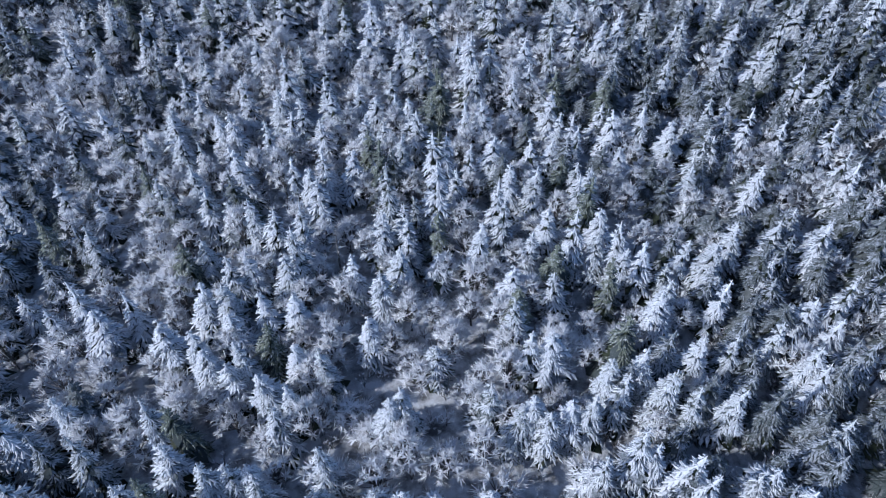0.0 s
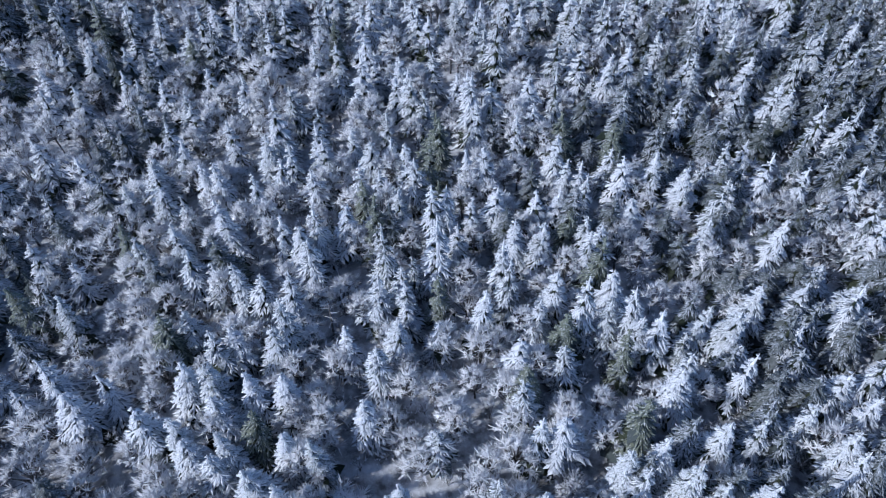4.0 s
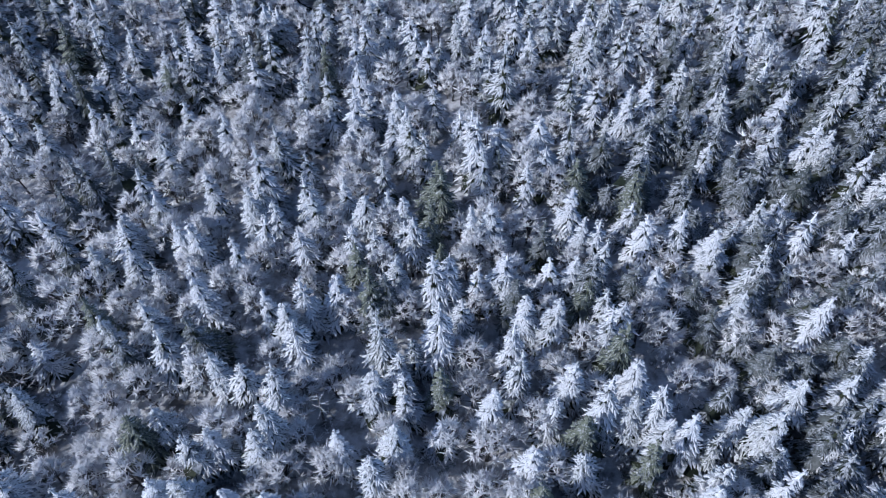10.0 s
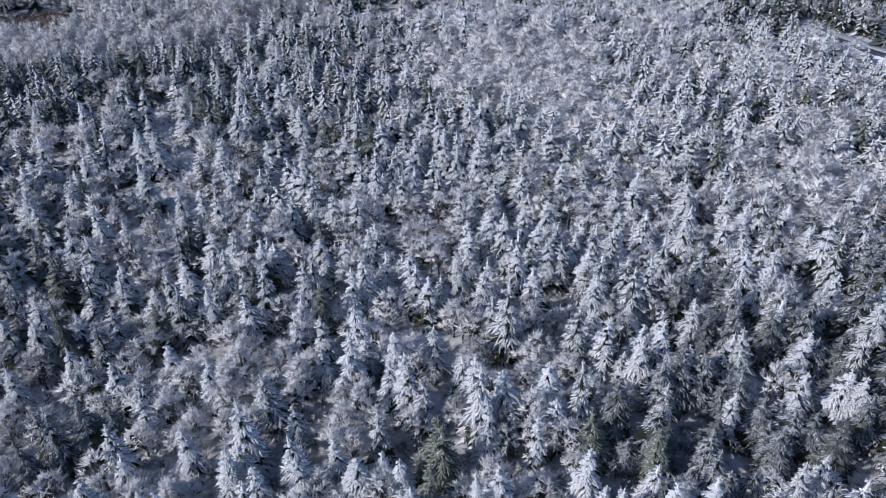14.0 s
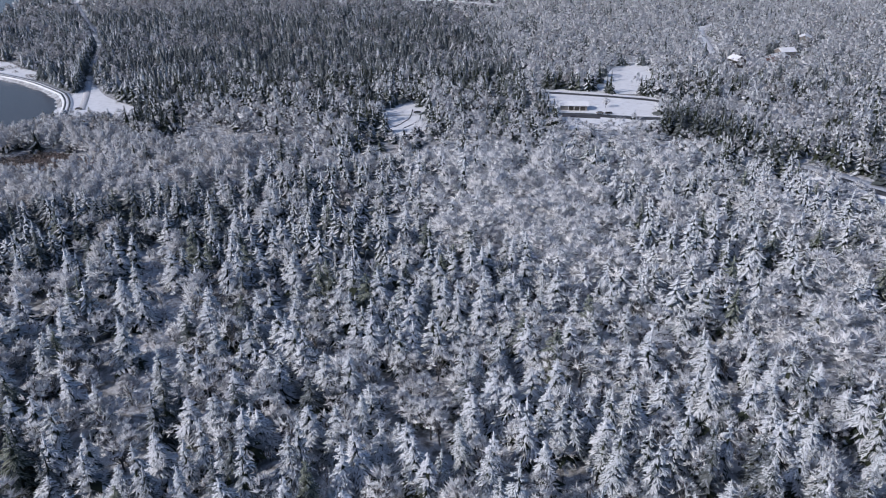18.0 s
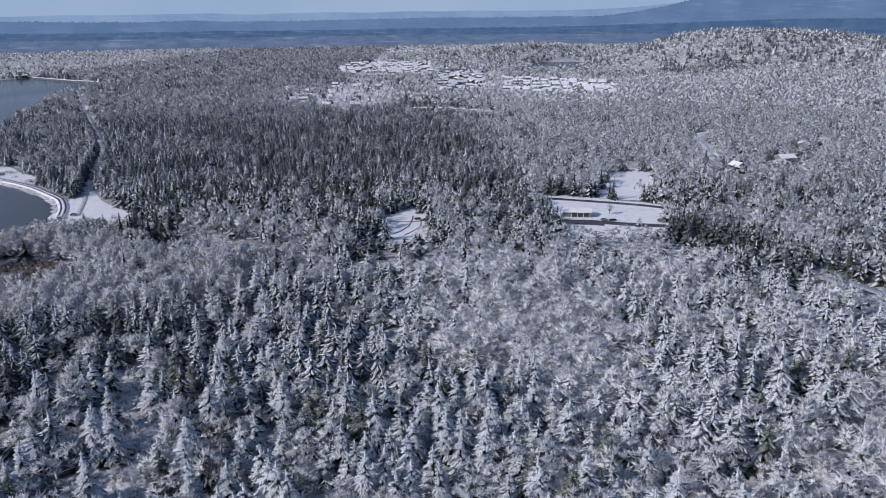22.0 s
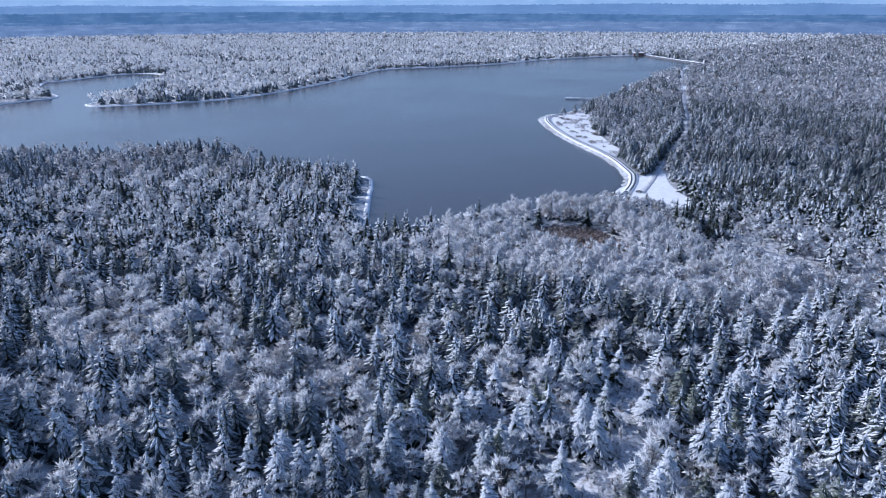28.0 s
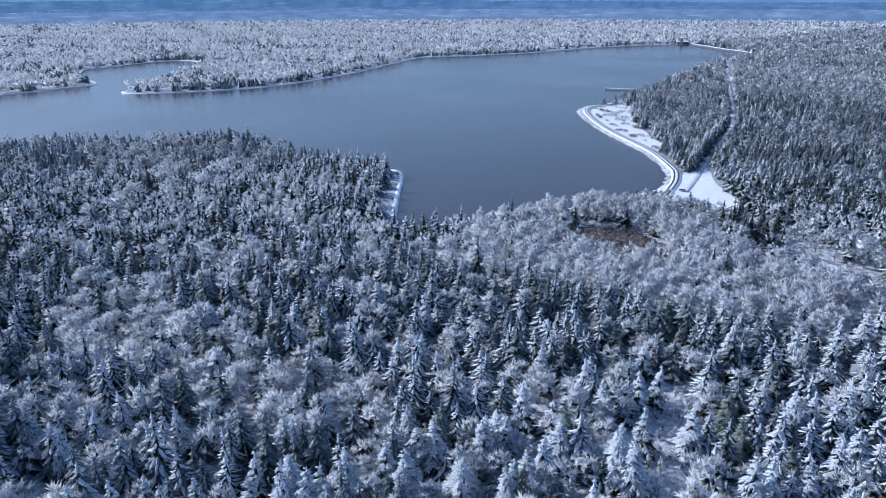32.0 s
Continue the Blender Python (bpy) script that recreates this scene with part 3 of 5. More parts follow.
def fir(seed, tiers, boughs, pairs, H=20.0, R=3.1, bare=0.12, load=1.0):
    """A snow-laden fir: material 0 needle sprays, 1 snow, 2 bark, 3 dark needles within. pairs: side fingers of snow on a bough; load: how much snow it carries."""
    r = np.random.RandomState(seed)
    s = Shape()
    up = np.array((0, 0, 1.0))
    if pairs:
        cone(s, (0, 0, 0), (0, 0, H * 0.97), H * 0.014, 6 if pairs > 1 else 3, 2)
    cone(s, (0, 0, H * bare * 0.6), (0, 0, H * 0.86), R * 0.36, 7 if pairs > 1 else 5, 3)
    lop, lop2, out = r.uniform(0, 6.28), r.uniform(0, 6.28), r.uniform(0.75, 0.98)
    for k in range(tiers):
        u = min(0.97, (k + r.uniform(0.25, 0.75)) / tiers)
        z0 = H * (bare + (0.97 - bare) * u)
        size = R * (1 - u) ** out * (1.0 if u > 0.1 else 0.86) + 0.36
        nb = max(4, int(round(boughs * (1 - 0.5 * u))))
        a0 = r.uniform(0, 6.28)
        for j in range(nb):
            a = a0 + 6.2832 * (j + r.uniform(-0.32, 0.32)) / nb
            L = size * r.uniform(0.6, 1.28) * (1 + 0.14 * math.cos(a - lop) + 0.08 * math.cos(3 * a - lop2 + 5 * u))
            d = np.array((math.cos(a), math.sin(a), 0.0))
            side = np.array((-d[1], d[0], 0.0))
            drop = L * (r.uniform(0.3, 0.62) if pairs else r.uniform(0.42, 0.8)) * (1.25 - 0.6 * u)
            z = min(z0 + r.uniform(-0.8, 0.8) * H / tiers, H * 0.97)
            p0, p1, p2 = up * (z + 0.06 * L), d * (0.55 * L) + up * (z - 0.2 * drop), d * L + up * (z - drop)
            w = L * r.uniform(0.26, 0.38)
            # Lower boughs take dark needles: less frost, and shade between trees painted in.
            s.add([p0 - up * 0.1, p1 + side * w - up * (0.35 * w + 0.16), p2 - up * 0.22, p1 - side * w - up * (0.35 * w + 0.16)], [(0, 2, 1), (0, 3, 2)], 3 if r.uniform(0, 1) > 0.45 + u else 0)
            if r.uniform(0, 1) > load * (0.42 + 1.6 * u):
                continue
            fat = r.uniform(0.75, 1.3)
            if not pairs:
                finger(s, p0 + (p1 - p0) * 0.3, p2 + d * 0.2 * L * r.uniform(0.2, 1.0), side, (0.13 * L + 0.14) * fat, 0.1 * L + 0.1, 1)
                continue
            finger(s, p0 + (p1 - p0) * 0.35, p2 + d * 0.08 * L - up * 0.1, side, (0.05 * L + 0.11) * fat, 0.14, 1)
            for q, l in ((0.34, 0.5), (0.6, 0.42), (0.82, 0.3))[3 - pairs if u > 0.75 else 0:pairs]:
                c0 = p0 + (p1 - p0) * min(1, q / 0.55) + (p2 - p1) * max(0, (q - 0.55) / 0.45)
                for sg in (1, -1):
                    an = r.uniform(0.5, 0.9)
                    dv = d * math.cos(an) + side * (sg * math.sin(an))
                    l2 = L * l * r.uniform(0.75, 1.3) + 0.25
                    finger(s, c0 + dv * (0.12 * l2), c0 + dv * l2 - up * (l2 * r.uniform(0.3, 0.7)), np.array((-dv[1], dv[0], 0.0)), (0.035 * L + 0.1) * fat * r.uniform(0.8, 1.2), 0.13, 1)
    cone(s, (0, 0, H * 0.82), (r.uniform(-0.15, 0.15), r.uniform(-0.15, 0.15), H * 1.02), 0.42, 5, 1)
    return s.done()


def far_fir(seed, tiers, teeth, H=20.0, R=3.0):
    """A fir for the distance: a dark cone with small tufts of snow, thinning towards its foot."""
    r = np.random.RandomState(seed)
    s = Shape()
    cone(s, (0, 0, H * 0.02), (0, 0, H * 0.92), R * (0.55 if tiers > 3 else 0.7), 5 if tiers > 3 else 3, 0)
    for k in range(tiers):
        u = (k + r.uniform(0.3, 0.8)) / tiers
        a0 = r.uniform(0, 6.28)
        for j in range(teeth):
            a = a0 + 6.2832 * (j + r.uniform(-0.3, 0.3)) / teeth
            rad = (R * (1 - u) + 0.35) * r.uniform(0.85, 1.25)
            z = H * (0.12 + 0.84 * u + r.uniform(-0.06, 0.06))
            w = 1.5 / teeth + 0.25
            i0, i1 = a - w, a + w
            q = 0.42 * rad
            s.add([(q * math.cos(i0), q * math.sin(i0), z + 0.2 * rad), (q * math.cos(i1), q * math.sin(i1), z + 0.2 * rad), (rad * math.cos(a), rad * math.sin(a), z - rad * r.uniform(0.5, 1.0))],
                  [(0, 2, 1)], 1 if r.uniform(0, 1) < 0.35 + 1.3 * u else 0)
    return s.done()


def far_broadleaf(seed, tufts, size, H=12.0, R=3.3):
    """A frosted bare tree for the distance: small tufts of twigs standing out from a rounded crown."""
    r = np.random.RandomState(seed)
    s = Shape()
    for c in range(tufts):
        a = 2.39996 * c + r.uniform(-0.4, 0.4)
        q = math.sqrt((c + 0.5) / tufts)
        C = np.array((R * 0.8 * q * math.cos(a), R * 0.8 * q * math.sin(a), H * (0.38 + 0.46 * (1 - q * q)) * r.uniform(0.85, 1.1)))
        v = C - np.array((0, 0, H * 0.3)) + r.normal(size=3) * 0.9 + np.array((0, 0, 1.0))
        v /= np.linalg.norm(v)
        sd = np.cross(v, r.normal(size=3))
        sd /= np.linalg.norm(sd) + 1e-9
        s.add([C + sd * size * 0.55, C - sd * size * 0.55, C + v * size * r.uniform(0.9, 1.6)], [(0, 1, 2)], 0)
        if c % 2:
            s.add([C - sd * size * 0.4 + v * size * 0.4, C + sd * size * 0.6 - v * size * 0.7, C + np.cross(v, sd) * size], [(0, 1, 2)], 0)
    return s.done()


def broadleaf(seed, clumps, twigs, level, H=12.0, R=3.4, upward=0.35, thin=1.0):
    """A bare tree with frosted twigs in rounded bunches: material 0 twigs, 2 bark."""
    r = np.random.RandomState(seed)
    s = Shape()
    fork = H * r.uniform(0.25, 0.4)
    if level <= 1:
        cone(s, (0, 0, 0), (r.uniform(-0.3, 0.3), r.uniform(-0.3, 0.3), fork * 1.3), 0.2, 5, 2, 0.13)
    for c in range(clumps):
        a = 2.39996 * c + r.uniform(-0.5, 0.5)
        q = math.sqrt((c + 0.4) / clumps)
        rad = R * 0.72 * q * r.uniform(0.8, 1.15)
        cz = fork + (H * 0.86 - fork) * (1 - 0.75 * q ** 2) * r.uniform(0.82, 1.1)
        C = np.array((rad * math.cos(a), rad * math.sin(a), cz))
        root = np.array((C[0] * 0.15, C[1] * 0.15, fork * r.uniform(0.8, 1.2)))
        if level <= 1:
            cone(s, root, C, 0.09, 3, 2, 0.03)
        out = C - np.array((0, 0, fork * 0.9))
        out /= np.linalg.norm(out)
        size = R * r.uniform(0.34, 0.52) * (1.0 if level < 2 else 1.1)
        for k in range(twigs):
            v = r.normal(size=3) * 0.6 + out * 1.15 + np.array((0, 0, upward * 0.7))
            v /= np.linalg.norm(v)
            l = size * r.uniform(0.7, 1.25)
            st = C + v * l * r.uniform(-0.15, 0.35)
            en = st + v * l * 0.85
            sd = np.cross(v, r.normal(size=3))
            sd /= np.linalg.norm(sd) + 1e-9
            ww = thin * (0.075, 0.12, 0.24)[level] * r.uniform(0.7, 1.3)
            s.add([st + sd * ww, st - sd * ww, en], [(0, 1, 2)], 0)
    return s.done()


def soften(shape, share, flat=1.0, mid=0.4):
    """Turns the shading of a crown's many small pieces towards the rounded outline of the whole crown: share 0 to 1; flat 0 for a spire."""
    V, F, Mi = shape
    T = V[F]
    n = np.cross(T[:, 1] - T[:, 0], T[:, 2] - T[:, 0])
    n /= np.linalg.norm(n, axis=1)[:, None] + 1e-9
    H = V[:, 2].max()
    C = T.mean(1)
    out = np.column_stack([C[:, 0], C[:, 1], flat * (C[:, 2] - mid * H) * 0.8 + (1 - flat) * 0.55 * np.hypot(C[:, 0], C[:, 1]) + 0.35])
    out /= np.linalg.norm(out, axis=1)[:, None] + 1e-9
    turn = (n * out).sum(1) < 0
    F = np.where(turn[:, None], F[:, ::-1], F)
    n = np.where(turn[:, None], -n, n) * (1 - share) + out * share
    V2 = V[F].reshape(-1, 3)
    return V2, np.arange(len(V2)).reshape(-1, 3), Mi, np.repeat(n / np.linalg.norm(n, axis=1)[:, None], 3, axis=0)


def cut(shape, mats):
    """Those triangles of a shape that have one of these materials, as a shape of its own."""
    V, F, Mi = shape[:3]
    hit = np.isin(Mi, mats)
    use, F2 = np.unique(F[hit], return_inverse=True)
    return (V[use], F2.reshape(-1, 3), Mi[hit]) + tuple(N[use] for N in shape[3:])


def wood(name, shapes, X, Y, Z, S, SZ, seed, mats, label, category):
    """Many trees joined in one mesh: shapes are dealt out in turn, each turned and sized by itself."""
    r = np.random.RandomState(seed)
    n = len(X)
    kind = r.randint(0, len(shapes), n)
    turn = r.uniform(0, 6.2832, n)
    tone = r.uniform(0, 1, n)
    leanx, leany = r.normal(0, 0.02, n), r.normal(0, 0.02, n)
    VV, FF, MM, TT, NN, base = [], [], [], [], [], 0
    for k, (V, F, Mi, *soft) in enumerate(shapes):
        sel = np.where(kind == k)[0]
        if not len(sel):
            continue
        c, s_ = np.cos(turn[sel])[:, None], np.sin(turn[sel])[:, None]
        sc, sz = S[sel][:, None], SZ[sel][:, None]
        vz = V[None, :, 2] * sz
        vx = (V[None, :, 0] * c - V[None, :, 1] * s_) * sc + vz * leanx[sel][:, None] + X[sel][:, None]
        vy = (V[None, :, 0] * s_ + V[None, :, 1] * c) * sc + vz * leany[sel][:, None] + Y[sel][:, None]
        VV.append(np.stack([vx, vy, vz + Z[sel][:, None]], -1).reshape(-1, 3).astype(np.float32))
        FF.append((F[None] + (np.arange(len(sel)) * len(V))[:, None, None]).reshape(-1, 3) + base)
        MM.append(np.tile(Mi, len(sel)))
        TT.append(np.repeat(tone[sel], len(V)))
        for N in soft:
            NN.append(np.stack([N[None, :, 0] * c - N[None, :, 1] * s_, N[None, :, 0] * s_ + N[None, :, 1] * c, np.broadcast_to(N[None, :, 2], (len(sel), len(N)))], -1).reshape(-1, 3))
        base += len(V) * len(sel)
    if not VV:
        return None
    me = mesh_of(name, np.concatenate(VV), np.concatenate(FF), mats, np.concatenate(MM), np.concatenate(TT))
    if NN:
        me.normals_split_custom_set_from_vertices(np.concatenate(NN))
    return tagged(new(name, me), label, category, kind="stuff")


FIRS_0 = [soften(fir(10 + k, 15 + k % 3, 9, 3, 20.0, 3.2 + 0.3 * (k % 3), 0.08, (1.0, 1.1, 0.7, 0.5, 1.2, 0.9)[k]), 0.3, 0) for k in range(6)]
FIRS_1 = [soften(fir(30 + k, 14, 8, 2, 20.0, 4.0, 0.06, (0.9, 1.1, 0.6)[k % 3]), 0.3, 0) for k in range(6)]
FIRS_2 = [soften(fir(50 + k, 13, 9, 0, 20.0, 4.6, 0.04, (0.9, 1.1, 0.6)[k % 3]), 0.35, 0) for k in range(6)]
FIRS_M = [soften(fir(60 + k, 8, 6, 0, 20.0, 4.7, 0.04, 0.85), 0.5, 0) for k in range(5)]
FIRS_3 = [soften(far_fir(70 + k, 7, 5, 20.0, 4.6), 0.75, 0) for k in range(6)]
FIRS_4 = [soften(far_fir(90 + k, 3, 3, 20.0, 4.3), 0.7, 0) for k in range(5)]
FIRS_5 = [soften(far_fir(96 + k, 2, 2, 20.0, 4.3), 0.7, 0) for k in range(5)]
LEAF_0 = [soften(broadleaf(110 + k, 24, 42, 0, 12.0, 3.3, 0.45, 1.25), 0.6) for k in range(5)]
LEAF_1 = [soften(broadleaf(130 + k, 17, 24, 1, 12.0, 3.5, 0.5, 0.8), 0.6) for k in range(5)]
LEAF_B = [soften(broadleaf(210 + k, 17, 20, 2, 12.5, 3.7, 0.4, 0.6), 0.7) for k in range(5)]
LEAF_U = [soften(broadleaf(230 + k, 8, 7, 1, 12.0, 3.4, 0.5, 1.3), 0.6) for k in range(4)]
LEAF_2 = [soften(broadleaf(150 + k, 12, 8, 2, 12.0, 3.6, 0.5, 1.2), 0.75) for k in range(5)]
LEAF_3 = [soften(broadleaf(170 + k, 8, 5, 2, 12.0, 3.6, 0.5, 2.1), 0.85) for k in range(5)]
LEAF_4 = [soften(far_broadleaf(190 + k, 6, 2.4), 0.85) for k in range(4)]
LEAF_5 = [soften(far_broadleaf(196 + k, 3, 3.2), 0.85) for k in range(4)]

# ---- where trees stand ----


def free_of_trees(X, Y):
    """True where the ground is open: water, roads, clearings."""
    no = inside(LAKE, X, Y) | inside(POND, X, Y) | inside(POND_2, X, Y)
    for hx, hy in HOUSE_SPOTS:
        no |= ((X - hx) / 13) ** 2 + ((Y - hy + 6) / 19) ** 2 < 1
    for poly in [SNOW_A, SNOW_B, FIELD_1, FIELD_2, BEACH, MARSH, OPENING, LANE_END]:
        no |= inside(poly, X, Y)
    for line, w in ((SHORE_ROAD, 7), (LANE, 4.4), (GULLY, 9), (LEFT_PATH, 3.5), (STRIP, 5), (TRAIL, 2), (FIELD_ROAD, 5), (RIGHT_ROAD, 11), (CREEK, 6), (LAKE, 4)):
        no |= far_from(line, X, Y) < w
    rnd = np.random.RandomState(5)
    lot = rnd.uniform(0, 1, X.shape)
    for poly, cleared in zip(SUBURBS, (0.98, 0.97, 0.97, 0.65, 0.9)):
        no |= inside(poly, X, Y) & (lot < cleared)
    return no


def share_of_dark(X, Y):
    """How likely a fir is a dark one, for thin snow and for cloud shade alike; highest in the old wood behind the lake
    road.
    """
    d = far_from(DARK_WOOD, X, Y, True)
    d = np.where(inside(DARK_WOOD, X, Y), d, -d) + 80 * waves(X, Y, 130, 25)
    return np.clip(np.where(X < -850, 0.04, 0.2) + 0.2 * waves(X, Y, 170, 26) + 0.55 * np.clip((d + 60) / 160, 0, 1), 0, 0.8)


def cloud_shade(X, Y):
    """How likely a fir near the walk has less, darker snow in place of cloud shade: in the dip towards the lake and in
    the dense eastern stand.
    """
    dip = np.clip((-X - 40) / 40, 0, 1)
    east = np.clip((X - 22) / 30, 0, 1) * np.clip((215 - Y) / 40, 0, 1)
    # Hardly any dark firs where the wood is to look sunlit.
    return np.clip(0.06 + 0.4 * dip + 0.75 * east + 0.15 * waves(X, Y, 40, 29), 0, 0.88) * np.where((X > -15) & (Y > 225), 0.1, 1.0)


def share_of_broadleaf(X, Y):
    """How likely a tree is bare and frosted rather than a fir."""
    p = 0.3 + 0.38 * waves(X, Y, 55, 21) + 0.25 * waves(X, Y, 240, 22)
    p = np.where((X < -55) & (Y < 330) & (Y > 130), p + 0.2 + 0.25 * waves(X, Y, 32, 27), p)
    # More pale bare trees far off, partly in place of haze.
    p = np.where((Y > 1100) | (X < -900), p + 0.25, p)
    for poly in BARE_WOODS:
        p = np.where(inside(poly, X, Y), 0.93, p)
    p = np.where(far_from(MARSH, X, Y, True) < 42, 0.95, p)
    p = np.where((far_from(GULLY, X, Y) < 14), p + 0.3, p)
    k = share_of_dark(X, Y)
    p = p * (1 - k) + k * 0.1
    d = far_from(PALE_WOOD, X, Y, True)
    k = np.clip((np.where(inside(PALE_WOOD, X, Y), d, -d) + 60 * waves(X, Y, 150, 28) + 50) / 120, 0, 1)
    p = p * (1 - k) + 0.85 * k
    # A frosted wood, with extra pale trees in place of sunlight.
    p = np.where((X > -15) & (Y > 190) & (Y < 520), p + 0.28, p)
    p = np.where(inside(THICKET, X, Y), 0.85, p)
    p = np.where(in_clumps(X, Y), 0.0, p)
    # Many more pale trees here, in place of sunlight on these woods.
    p = np.where((X > 60 + 40 * waves(X, Y, 120, 35)) & (Y > 560) & (Y < 1500), np.maximum(p + 0.3, 0.72), p)
    return np.clip(p, 0.03, 0.97)


LOW_WOODS = [[(-245, 440), (-168, 440), (-168, 492), (-245, 490)], [(-228, 432), (-110, 402), (-60, 410), (-60, 440), (-170, 446)], [(60, 392), (142, 392), (142, 456), (60, 456)], [(-38, 400), (8, 400), (8, 452), (-38, 446)], [(165, 320), (215, 300), (215, 350), (175, 372)], [(225, 1540), (470, 1540), (470, 1810), (225, 1810)], [(-60, 930), (90, 910), (100, 985), (-50, 1020)]]


def stature(X, Y):
    """Trees before the open fields, clearings and ponds are kept low so that the camera sees past them."""
    f = np.ones(X.shape)
    for poly in LOW_WOODS:
        f = np.where(inside(poly, X, Y), 0.45, f)
    return np.where(in_clumps(X, Y), 1.12, f)


def scatter(spacing, r0, r1, seed, jitter=0.75):
    """Trees on a loose grid between two distances from the middle of the walk."""
    rnd = np.random.RandomState(seed)
    xs = np.arange(-r1, r1 * 0.85, spacing)
    ys = np.arange(max(-60, -r1), r1 + 60, spacing)
    X, Y = (m.ravel() for m in np.meshgrid(xs, ys))
    X = X + rnd.uniform(-jitter, jitter, X.shape) * spacing
    Y = Y + rnd.uniform(-jitter, jitter, Y.shape) * spacing
    D, A = np.hypot(X + 5, Y - 70), np.degrees(np.arctan2(-(X + 5), Y + 60))
    keep = (D >= r0) & (D < r1) & (A > -40) & (A < 88)
    X, Y = X[keep], Y[keep]
    keep = ~free_of_trees(X, Y)
    X, Y = X[keep], Y[keep]
    return X, Y, rnd.uniform(0, 1, len(X)) < share_of_broadleaf(X, Y), rnd

# ---- single trees near the walk, stand by stand ----
FIR_STAND_A = [(11, 52), (-9, 53), (20, 53), (23, 53), (14, 54), (40, 54), (46, 54), (-6, 55), (-61, 55), (-25, 56), (36, 57), (-29, 58), (62, 58), (27, 59), (33, 61), (-20, 62), (62, 62), (-40, 63), (-34, 64), (-25, 64), (18, 64), (14, 64), (43, 64), (49, 64), (-42, 67), (58, 67), (-48, 68), (68, 69), (-13, 70), (-61, 71), (13, 73), (38, 73), (65, 73), (-31, 74), (-26, 74), (49, 75), (-43, 76), (-39, 76), (13, 79), (31, 79), (-8, 82), (-29, 83), (-17, 83), (37, 83), (-36, 84)]
FIR_STAND_B = [(21, 84), (33, 84), (50, 84), (45, 86), (29, 87), (-45, 88), (7, 88), (56, 90), (64, 90), (74, 90), (-69, 91), (-12, 92), (-1, 92), (20, 93), (31, 93), (-79, 94), (-37, 95), (64, 104), (84, 104), (-80, 105), (-59, 105), (19, 105), (14, 106), (-27, 107), (-52, 107), (52, 107), (-31, 108), (-63, 109), (-43, 111), (-19, 112), (5, 113), (38, 113), (20, 114), (-9, 115), (23, 115), (11, 115), (29, 117), (-16, 118), (74, 119), (-38, 120), (-59, 120), (51, 121), (-67, 122), (39, 124), (-47, 125)]
FIR_STAND_C = [(26, 125), (45, 125), (-50, 126), (6, 126), (60, 126), (9, 127), (-3, 128), (-32, 129), (-62, 129), (-79, 131), (-25, 131), (-15, 131), (25, 131), (-8, 132), (-38, 133), (-11, 133), (94, 133), (-58, 134), (-19, 135), (38, 135), (-90, 136), (17, 137), (-47, 138), (85, 138), (9, 141), (55, 144), (81, 146), (68, 147), (-58, 148), (12, 148), (78, 148), (-197, 149), (20, 150), (-188, 152), (6, 153), (-184, 154), (-47, 155), (-89, 157), (50, 157), (-160, 157), (62, 158), (74, 158), (41, 158), (59, 159), (46, 161)]
FIR_STAND_D = [(-222, 161), (-79, 162), (-10, 162), (-57, 162), (-188, 162), (-98, 163), (-158, 163), (-25, 165), (-153, 165), (95, 167), (-18, 168), (-224, 168), (73, 169), (55, 169), (103, 170), (-193, 170), (-90, 171), (-212, 171), (84, 172), (-150, 172), (-97, 173), (-31, 173), (-81, 174), (-176, 174), (-65, 175), (98, 175), (-91, 176), (-27, 176), (35, 177), (90, 177), (-52, 178), (74, 179), (-3, 179), (-176, 179), (-20, 180), (-67, 181), (22, 181), (11, 183), (-17, 184), (-54, 185), (50, 185), (72, 185), (-147, 185), (61, 186), (79, 186)]
FIR_STAND_E = [(-13, 187), (5, 188), (-61, 189), (-76, 190), (36, 190), (-132, 190), (-142, 191), (-127, 191), (27, 192), (-43, 193), (-222, 193), (-29, 194), (-23, 194), (33, 195), (45, 196), (-18, 197), (24, 197), (-154, 197), (93, 198), (-151, 198), (-57, 200), (63, 200), (-132, 200), (-53, 201), (-93, 201), (8, 201), (78, 201), (-200, 201), (17, 202), (-100, 203), (60, 204), (-215, 204), (13, 205), (90, 205), (-81, 207), (23, 207), (28, 208), (80, 208), (-49, 209), (-129, 210), (-122, 210), (-22, 212), (-90, 212), (-205, 214), (-234, 215)]
FIR_STAND_F = [(-107, 215), (-69, 216), (-28, 216), (79, 216), (9, 217), (68, 217), (116, 218), (-113, 219), (-129, 220), (41, 222), (-137, 223), (-101, 223), (-130, 223), (-126, 223), (56, 225), (-103, 225), (24, 226), (-129, 226), (-100, 226), (-38, 227), (-59, 229), (36, 229), (-18, 230), (-84, 230), (-51, 231), (-104, 232), (-119, 232), (-209, 233), (-86, 234), (51, 234), (106, 235), (-120, 235), (-7, 236), (-104, 237), (-117, 239), (-121, 240), (-204, 241), (-65, 241), (44, 243), (-137, 243), (92, 244), (-105, 245), (-167, 245), (30, 247), (-67, 249)]
